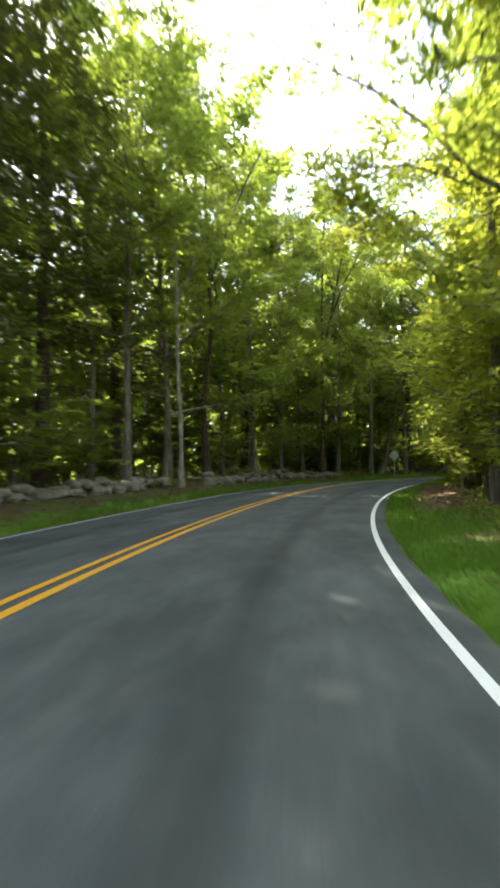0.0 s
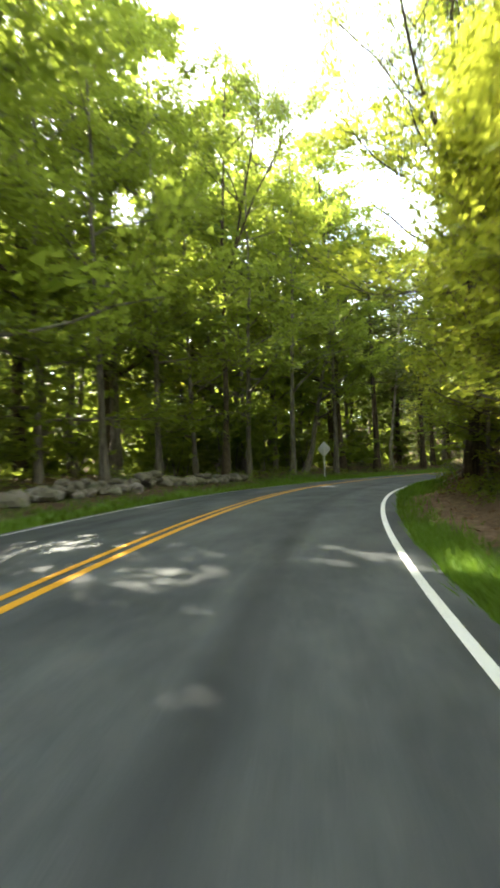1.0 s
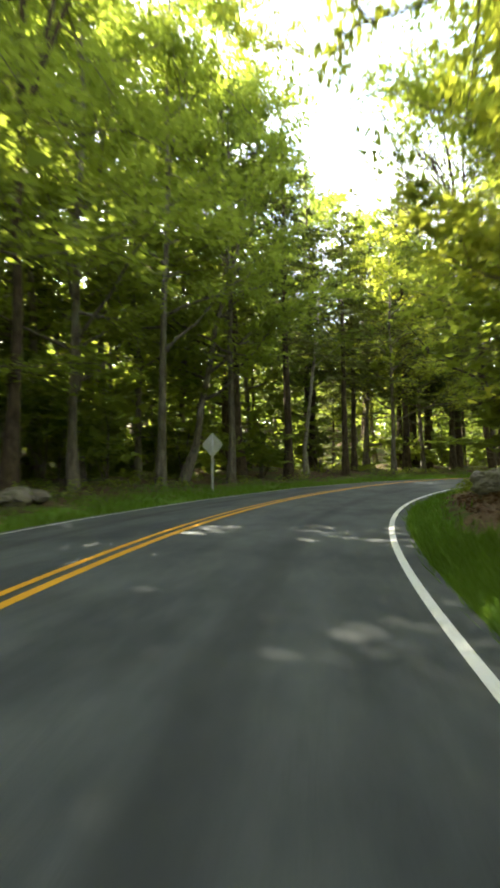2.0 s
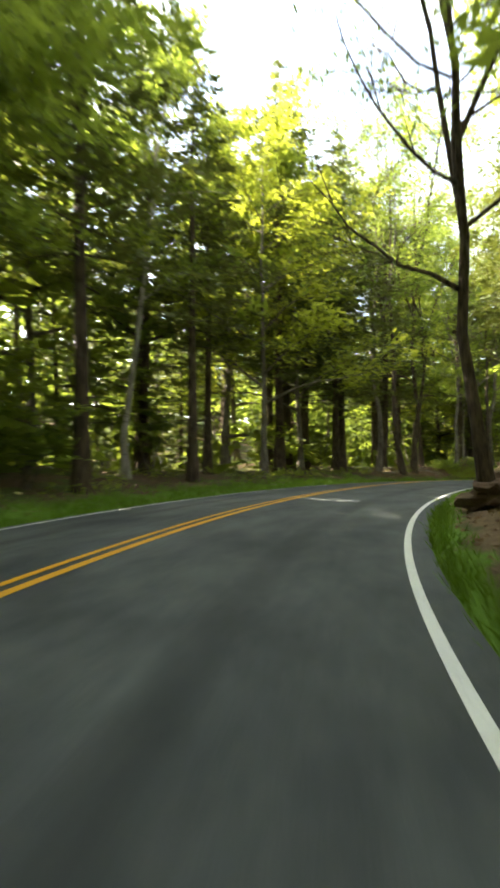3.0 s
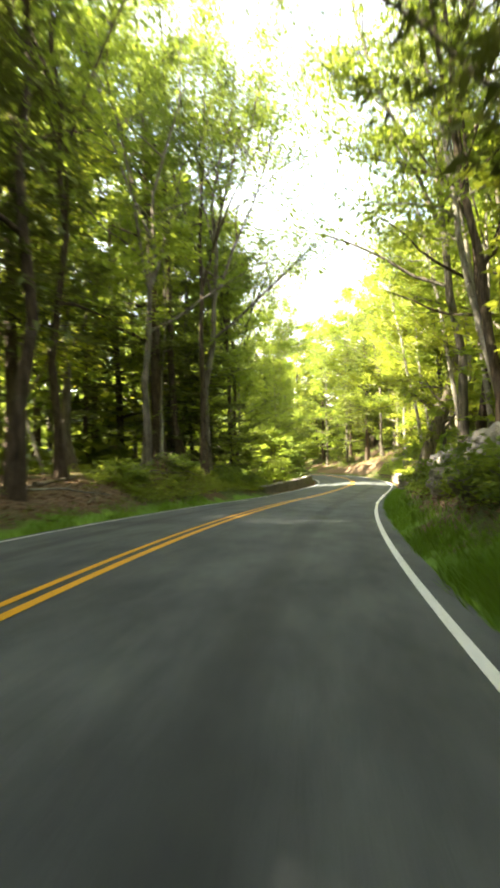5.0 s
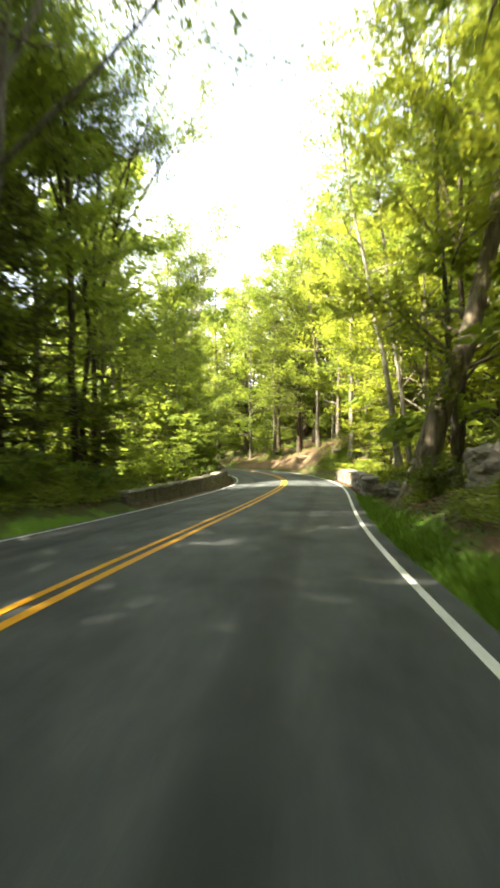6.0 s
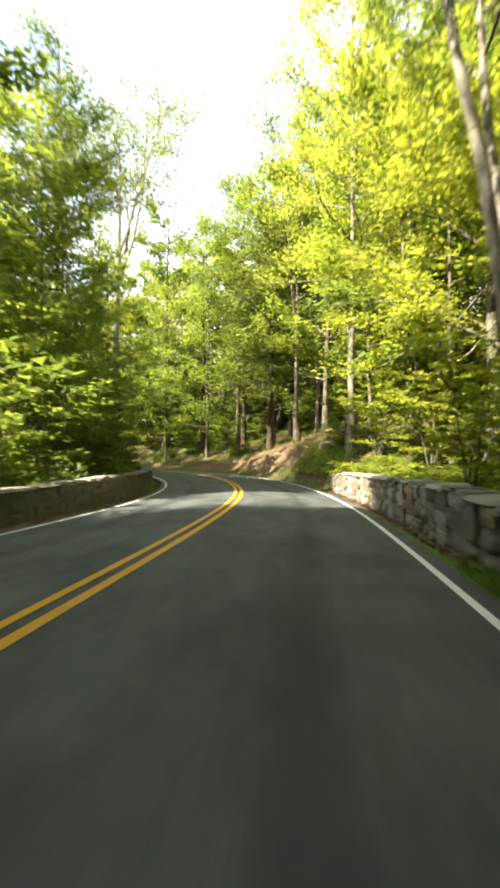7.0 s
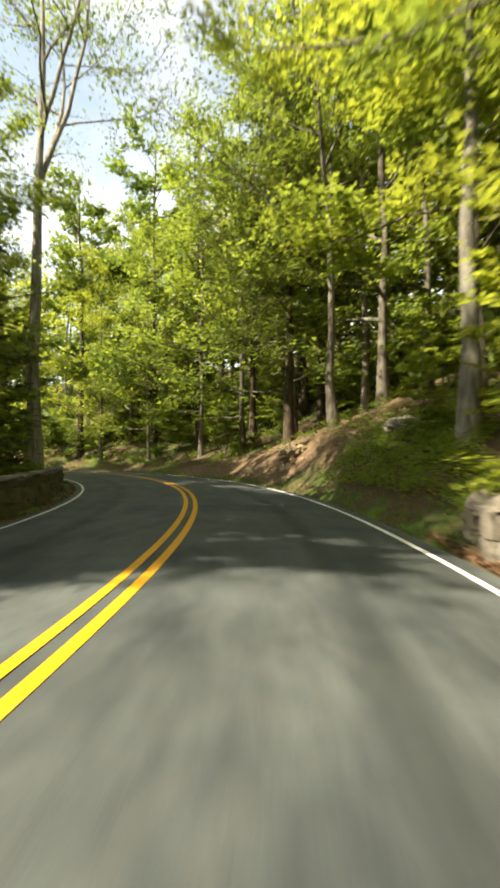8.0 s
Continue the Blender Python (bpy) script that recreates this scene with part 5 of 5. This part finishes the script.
def flared_tree():
    """The old leaning tree with a broad root flare before the guard wall."""
    p = Plant(77)
    pts = np.array([(0, 0, -0.3), (0.02, -0.06, 0.25), (0.05, -0.22, 0.8), (0.12, -0.52, 1.8), (0.2, -0.95, 3.2), (0.35, -1.9, 5.5), (0.5, -2.8, 9.0), (0.7, -3.4, 13.0), (0.8, -3.7, 17.0)])
    p.tube(pts, [0.78, 0.58, 0.48, 0.42, 0.38, 0.33, 0.26, 0.16, 0.03], 14)
    rng = p.rng
    for k in range(6):
        az = k * 1.05 + 0.3
        p.tube([(0, 0, 0.55), (math.cos(az) * 0.45, math.sin(az) * 0.45, 0.12), (math.cos(az) * 0.95, math.sin(az) * 0.95, -0.25)], [0.34, 0.22, 0.07], 8)
    twigs = []
    for k in range(16):
        u = rng.uniform(0.45, 0.98)
        at = np.array([np.interp(u, np.linspace(0, 1, 9), pts[:, c]) for c in range(3)])
        az = k * 2.4
        lp = bent(at, (math.cos(az), math.sin(az), 0.5), rng.uniform(2.5, 5.0), rng, 7, 0.2, 0.15)
        p.tube(lp, np.linspace(0.09, 0.012, 7), 5)
        for m in range(6):
            i = rng.integers(2, 7)
            tp = bent(lp[i], rng.normal(0, 1, 3) + (0, 0, 0.3), rng.uniform(0.8, 1.7), rng, 4, 0.1, 0.15)
            p.tube(tp, np.linspace(0.018, 0.005, 4), 3)
            twigs.append((tp[0], tp[-1]))
    n = 6500
    w = rng.integers(0, len(twigs), n)
    a, b = np.array([t[0] for t in twigs])[w], np.array([t[1] for t in twigs])[w]
    p.leaves(a + (b - a) * rng.uniform(0.1, 1.1, (n, 1)) + rng.normal(0, 0.2, (n, 3)), b - a, 0.165)
    root = tagged(new("old_tree"), "old leaning tree with broad pale root flare beside the wall", "tree", "roadside trees")
    part("trunk", p.wood_mesh("trunk", BARK_TAN), root)
    part("crown", p.leaf_mesh("crown", LEAF_MAPLE), root)
    root.matrix_basis = Matrix.Translation(beside(122.9, 5.4) - Vector((0, 0, 0.15)))


flared_tree()


def warning_sign():
    """Diamond warning sign seen from its plain metal back, on a channel post."""
    g = beside(62.9, -5.0)
    root = tagged(new("road_sign"), "grey back of a diamond road sign on a metal post", "road sign")
    root.matrix_basis = Matrix.Translation(g) @ Matrix.Rotation(along(58) - 0.1, 4, "Z")
    bm = bmesh.new()
    bmesh.ops.create_cube(bm, size=1.0, matrix=Matrix.Translation((0, 0.02, 1.95)) @ Matrix.Rotation(radians(45), 4, "Y") @ Matrix.Diagonal((0.76, 0.006, 0.76, 1)))
    corners = [e for e in bm.edges if abs((e.verts[0].co - e.verts[1].co).y) > 0.004]
    bmesh.ops.bevel(bm, geom=corners, offset=0.05, segments=4, affect="EDGES")
    panel = bm_part("sign_panel", bm, METAL, root, "plain grey metal back of a diamond panel")
    bm = bmesh.new()
    for x, y, sx, sy in ((0, -0.03, 0.05, 0.005), (-0.025, -0.012, 0.005, 0.034), (0.025, -0.012, 0.005, 0.034), (-0.038, 0.003, 0.026, 0.004), (0.038, 0.003, 0.026, 0.004)):
        bmesh.ops.create_cube(bm, size=1.0, matrix=Matrix.Translation((x, y, 1.1)) @ Matrix.Diagonal((sx, sy, 2.7, 1)))
    bm_part("post", bm, METAL, root, "galvanised channel post")
    for z in (1.65, 2.25):
        bm = bmesh.new()
        bmesh.ops.create_cone(bm, cap_ends=True, segments=8, radius1=0.014, radius2=0.012, depth=0.07, matrix=Matrix.Translation((0, 0.0, z)) @ Matrix.Rotation(radians(90), 4, "X"))
        bm_part("bolt", bm, METAL, panel)


warning_sign()


# ---- deadwood ----
def brush_pile(s, off, length, width, height, count, seed, label):
    """A heap of cut twigs and dry leaves."""
    p = Plant(seed)
    rng = p.rng
    g = beside(s, off)
    turn = along(s) + math.pi / 2
    fx, fy = math.cos(turn), math.sin(turn)
    for k in range(count):
        u, v = rng.normal(0, 0.4, 2)
        x, y = u * length * fx - v * width * fy, u * length * fy + v * width * fx
        z = level(g.x + x, g.y + y) - g.z + height * math.exp(-2 * (u * u + v * v)) * rng.uniform(0.0, 1.0)
        way = rng.normal(0, 1, 3) * (1, 1, 0.3)
        p.tube(bent((x, y, z), way, rng.uniform(0.5, 1.6), rng, 4, -0.25, 0.15), np.linspace(rng.uniform(0.008, 0.03), 0.004, 4), 3)
    n = count * 9
    u, v = rng.normal(0, 0.42, (2, n))
    x, y = u * length * fx - v * width * fy, u * length * fy + v * width * fx
    z = land(g.x + x, g.y + y)[0] - g.z + height * np.exp(-2 * (u * u + v * v)) * rng.uniform(0.1, 0.9, n)
    p.leaves(np.stack([x, y, z], 1), rng.normal(0, 1, (n, 3)), 0.10, 0.6, 0.3)
    root = tagged(new("brush_pile"), label, "brush pile")
    part("brushwood", p.wood_mesh("brushwood", BARK_GREY), root)
    part("leaf_litter", p.leaf_mesh("leaf_litter", DRY), root)
    root.matrix_basis = Matrix.Translation(g)


def fallen_branch(s, off, length, thick, turn, seed, label, mat):
    """A dead branch with stubs, lying on the ground."""
    p = Plant(seed)
    rng = p.rng
    g = beside(s, off)
    a = along(s) + radians(turn)
    t = np.linspace(-0.5, 0.5, 7)
    x, y = t * length * math.cos(a) + rng.normal(0, 0.04, 7), t * length * math.sin(a) + rng.normal(0, 0.04, 7)
    z = land(g.x + x, g.y + y)[0] - g.z + thick * 0.7
    line = np.stack([x, y, z], 1)
    p.tube(line, np.linspace(thick, thick * 0.35, 7), 7)
    for k in range(5):
        i = rng.integers(1, 6)
        p.tube(bent(line[i], (rng.normal(), rng.normal(), 0.6), rng.uniform(0.2, 0.7), rng, 4, 0.0, 0.15), np.linspace(thick * 0.4, 0.006, 4), 4)
    ob = tagged(new("fallen_branch", p.wood_mesh("fallen_branch", mat)), label, "branch", "fallen branches")
    ob.matrix_basis = Matrix.Translation(g)


def snag(s, off, height, thick, lean, way, seed, label):
    """A broken dead stem with splintered top."""
    p = Plant(seed)
    rng = p.rng
    line = bent((0, 0, -0.2), (lean * math.cos(way), lean * math.sin(way), 1), height, rng, 7, 0.0, 0.03)
    p.tube(line, np.linspace(thick, thick * 0.6, 7), 8)
    for k in range(5):
        p.tube([line[-1] + rng.normal(0, thick * 0.2, 3), line[-1] + np.array([0, 0, rng.uniform(0.15, 0.5)]) + rng.normal(0, thick * 0.4, 3)], [thick * 0.3, 0.004], 4)
    for k in range(6):
        p.tube(bent(line[rng.integers(2, 7)], (rng.normal(), rng.normal(), 0.1), rng.uniform(0.3, 1.0), rng, 4, 0.0, 0.1), np.linspace(0.02, 0.005, 4), 3)
    ob = tagged(new("dead_tree", p.wood_mesh("dead_tree", BARK_PALE)), label, "tree", "dead stems")
    ob.matrix_basis = Matrix.Translation(beside(s, off))


brush_pile(50.5, 6.9, 3.2, 0.8, 0.8, 200, 90, "heap of brown twigs and dry leaves on the bank")
brush_pile(56.0, 7.0, 2.0, 0.7, 0.5, 110, 91, "small heap of brown twigs on the bank")
brush_pile(112.0, -6.4, 3.4, 0.9, 0.9, 170, 92, "tangled brown brush heaped on the roadside mound")
for k, (s, off, length, thick, turn) in enumerate(((98.5, -6.0, 3.2, 0.06, 80), (101.0, -6.6, 4.2, 0.08, 95), (103.6, -5.9, 3.4, 0.05, 70), (105.0, -7.2, 3.8, 0.09, 100), (100.0, -7.8, 2.6, 0.05, 40), (104.4, -5.4, 2.4, 0.04, 110),
                                                   (48.5, 5.6, 1.8, 0.04, 60), (36.0, 7.6, 3.0, 0.07, 30), (161.0, 5.4, 2.2, 0.05, 70), (152.0, 5.6, 2.4, 0.05, 130), (73.0, 5.6, 1.6, 0.04, 20))):
    fallen_branch(s, off, length, thick, turn, 100 + k, "pale dead branch lying on leaf litter" if k % 2 else "broken grey branch lying on bare earth", BARK_PALE if k % 2 == 0 else BARK_TAN)
snag(105.8, -11.2, 3.6, 0.10, 0.5, 0.6, 120, "pale broken stem leaning among hemlocks")
snag(108.2, -10.0, 2.8, 0.09, 0.3, 2.6, 121, "short splintered pale stem in the woods")
snag(95.2, -12.0, 4.2, 0.11, 0.1, 1.6, 122, "upright broken grey stem in the woods")
snag(63.0, -12.0, 4.0, 0.11, 0.2, 1.6, 123, "upright broken grey stem in the woods")


# ---- ground cover ----
def blades(name, count, s0, s1, side, reach, seed, mat, label, tall=0.16, dense=1.0):
    """Blades of grass on a stretch of verge, as one mass."""
    rng = np.random.default_rng(seed)
    s = rng.uniform(s0, s1, count)
    o = side * (3.88 if side > 0 else 3.70) + side * np.abs(rng.normal(0, 0.55, count)) * reach
    x, y, _ = spot(s, o)
    keep = (np.sin(1.9 * x + 2 * np.sin(1.3 * y)) + np.sin(2.3 * y + 1) + rng.normal(0, 0.8, count)) > -0.9 * dense
    x, y = x[keep], y[keep]
    n = len(x)
    z = land(x, y)[0]
    h = tall * rng.uniform(0.4, 1.5, n)
    a = rng.uniform(0, 6.28, n)
    w = 0.012 + 0.010 * rng.uniform(0, 1, n)
    lean = rng.normal(0, 0.5, (n, 2)) * h[:, None]
    b = np.stack([x, y, z - 0.02], 1)
    d = np.stack([np.cos(a) * w, np.sin(a) * w, np.zeros(n)], 1)
    tip = b + np.stack([lean[:, 0], lean[:, 1], h + 0.02], 1)
    v = np.stack([b - d, b + d, tip], 1).reshape(-1, 3)
    tagged(new(name, mesh_from(name, v, np.arange(len(v)).reshape(-1, 3), mat)), label, "grass", kind="stuff")


blades("grass", 12500, 14.2, 27.5, 1, 2.6, 1, GRASS, "bright green grass on the roadside verge")
blades("grass", 1800, 27.5, 33.4, 1, 0.9, 7, GRASS, "thin grass on trodden brown soil")
blades("grass", 3200, 33.2, 38.0, 1, 0.6, 13, GRASS, "bright green tuft of grass along the road's edge")
blades("grass", 800, 38.0, 45.5, 1, 0.7, 8, GRASS, "thin grass on dark roadside soil")
blades("grass", 5000, 45.5, 50.5, 1, 1.2, 9, GRASS, "bright green tuft of grass below the bank")
blades("grass", 3500, 50.5, 60.0, 1, 0.6, 2, GRASS, "short green grass along the road's edge")
blades("grass", 2400, 60.0, 82.0, 1, 0.4, 10, GRASS, "sparse grass between the road and bare earth")
blades("grass", 4500, 82.0, 95.0, 1, 0.9, 11, GRASS, "short green grass along the road's edge")
blades("grass", 15000, 93.0, 129.6, 1, 0.7, 3, GRASS, "green grass strip below the rocks")
blades("grass", 1300, 146.0, 176.8, 1, 0.8, 4, GRASS, "thin grass on the earth bank")
blades("grass", 9000, 16.4, 56.1, -1, 1.1, 5, GRASS, "thin grass along the stone wall")
blades("grass", 15000, 55.1, 92.0, -1, 2.2, 6, GRASS, "green grass strip before the hemlocks")
blades("grass", 5000, 92.0, 112.0, -1, 0.9, 12, GRASS, "short grass below the brown bank")


def litter(count, seed, s0=10, s1=170, near=4.3, depth=3.0, sides=(-1, 1), size=0.11):
    """Fallen leaves lying on the ground by the road."""
    rng = np.random.default_rng(seed)
    p = Plant(seed)
    s, side = rng.uniform(s0, s1, count), rng.choice(sides, count)
    o = side * (near + np.abs(rng.normal(0, depth, count)))
    x, y, _ = spot(s, o)
    z = land(x, y)[0] + 0.015
    p.leaves(np.stack([x, y, z], 1), rng.normal(0, 1, (count, 3)) * (1, 1, 0), size, 0.6, 0.8)
    tagged(new("fallen_leaves", p.leaf_mesh("fallen_leaves", DRY)), "dry brown leaves scattered over the ground", "leaves", kind="stuff")


def ferns(count, seed, s0=8, s1=175, near=5.6, depth=4.5, sides=(-1, 1), cover=-0.2, size=0.12):
    """Low leafy plants under the trees."""
    rng = np.random.default_rng(seed)
    p = Plant(seed)
    s, side = rng.uniform(s0, s1, count), rng.choice(sides, count)
    o = side * (near + np.abs(rng.normal(0, depth, count)))
    x, y, _ = spot(s, o)
    keep = (np.sin(0.8 * x + 2 * np.sin(0.5 * y)) + np.sin(0.9 * y + 1)) > cover
    x, y = x[keep], y[keep]
    z = land(x, y)[0]
    per = 24
    n = len(x) * per
    a = rng.uniform(0, 6.28, n)
    r = rng.uniform(0.03, 0.34, n)
    pos = np.stack([np.repeat(x, per) + r * np.cos(a), np.repeat(y, per) + r * np.sin(a), np.repeat(z, per) + 0.10 + 0.42 * rng.uniform(0, 1, n) * (1.1 - r * 2)], 1)
    p.leaves(pos, np.stack([np.cos(a), np.sin(a), np.zeros(n)], 1), size, 0.5, 0.6)
    tagged(new("undergrowth", p.leaf_mesh("undergrowth", LEAF_MAPLE)), "low green undergrowth covering the forest floor", "undergrowth", kind="stuff")


litter(22000, 60)
litter(2500, 65, 127, 147, 4.04, 0.10, (1,), 0.09)
litter(3000, 66, 124, 164, 3.80, 0.18, (-1,), 0.08)
litter(4500, 70, 95, 116, 4.6, 1.9, (-1,), 0.11)
litter(3000, 71, 90, 126, 4.9, 1.2, (1,), 0.10)
litter(2500, 67, 44, 60, 5.0, 1.2, (1,), 0.12)
ferns(4000, 61)
ferns(800, 62, 145.5, 155.5, 4.7, 2.6, (1,), -1.2, 0.105)
ferns(600, 63, 157.5, 196, 4.7, 4.5, (-1,), -0.5, 0.12)
ferns(500, 68, 168, 196, 5.5, 4.5, (1,), -0.3, 0.12)
ferns(900, 69, 106, 123, 4.4, 1.6, (-1,), -0.9, 0.10)
ferns(550, 72, 92, 124, 5.0, 0.9, (1,), -0.6, 0.10)
ferns(700, 64, 40, 76, 5.0, 2.0, (1,), 0.0, 0.10)
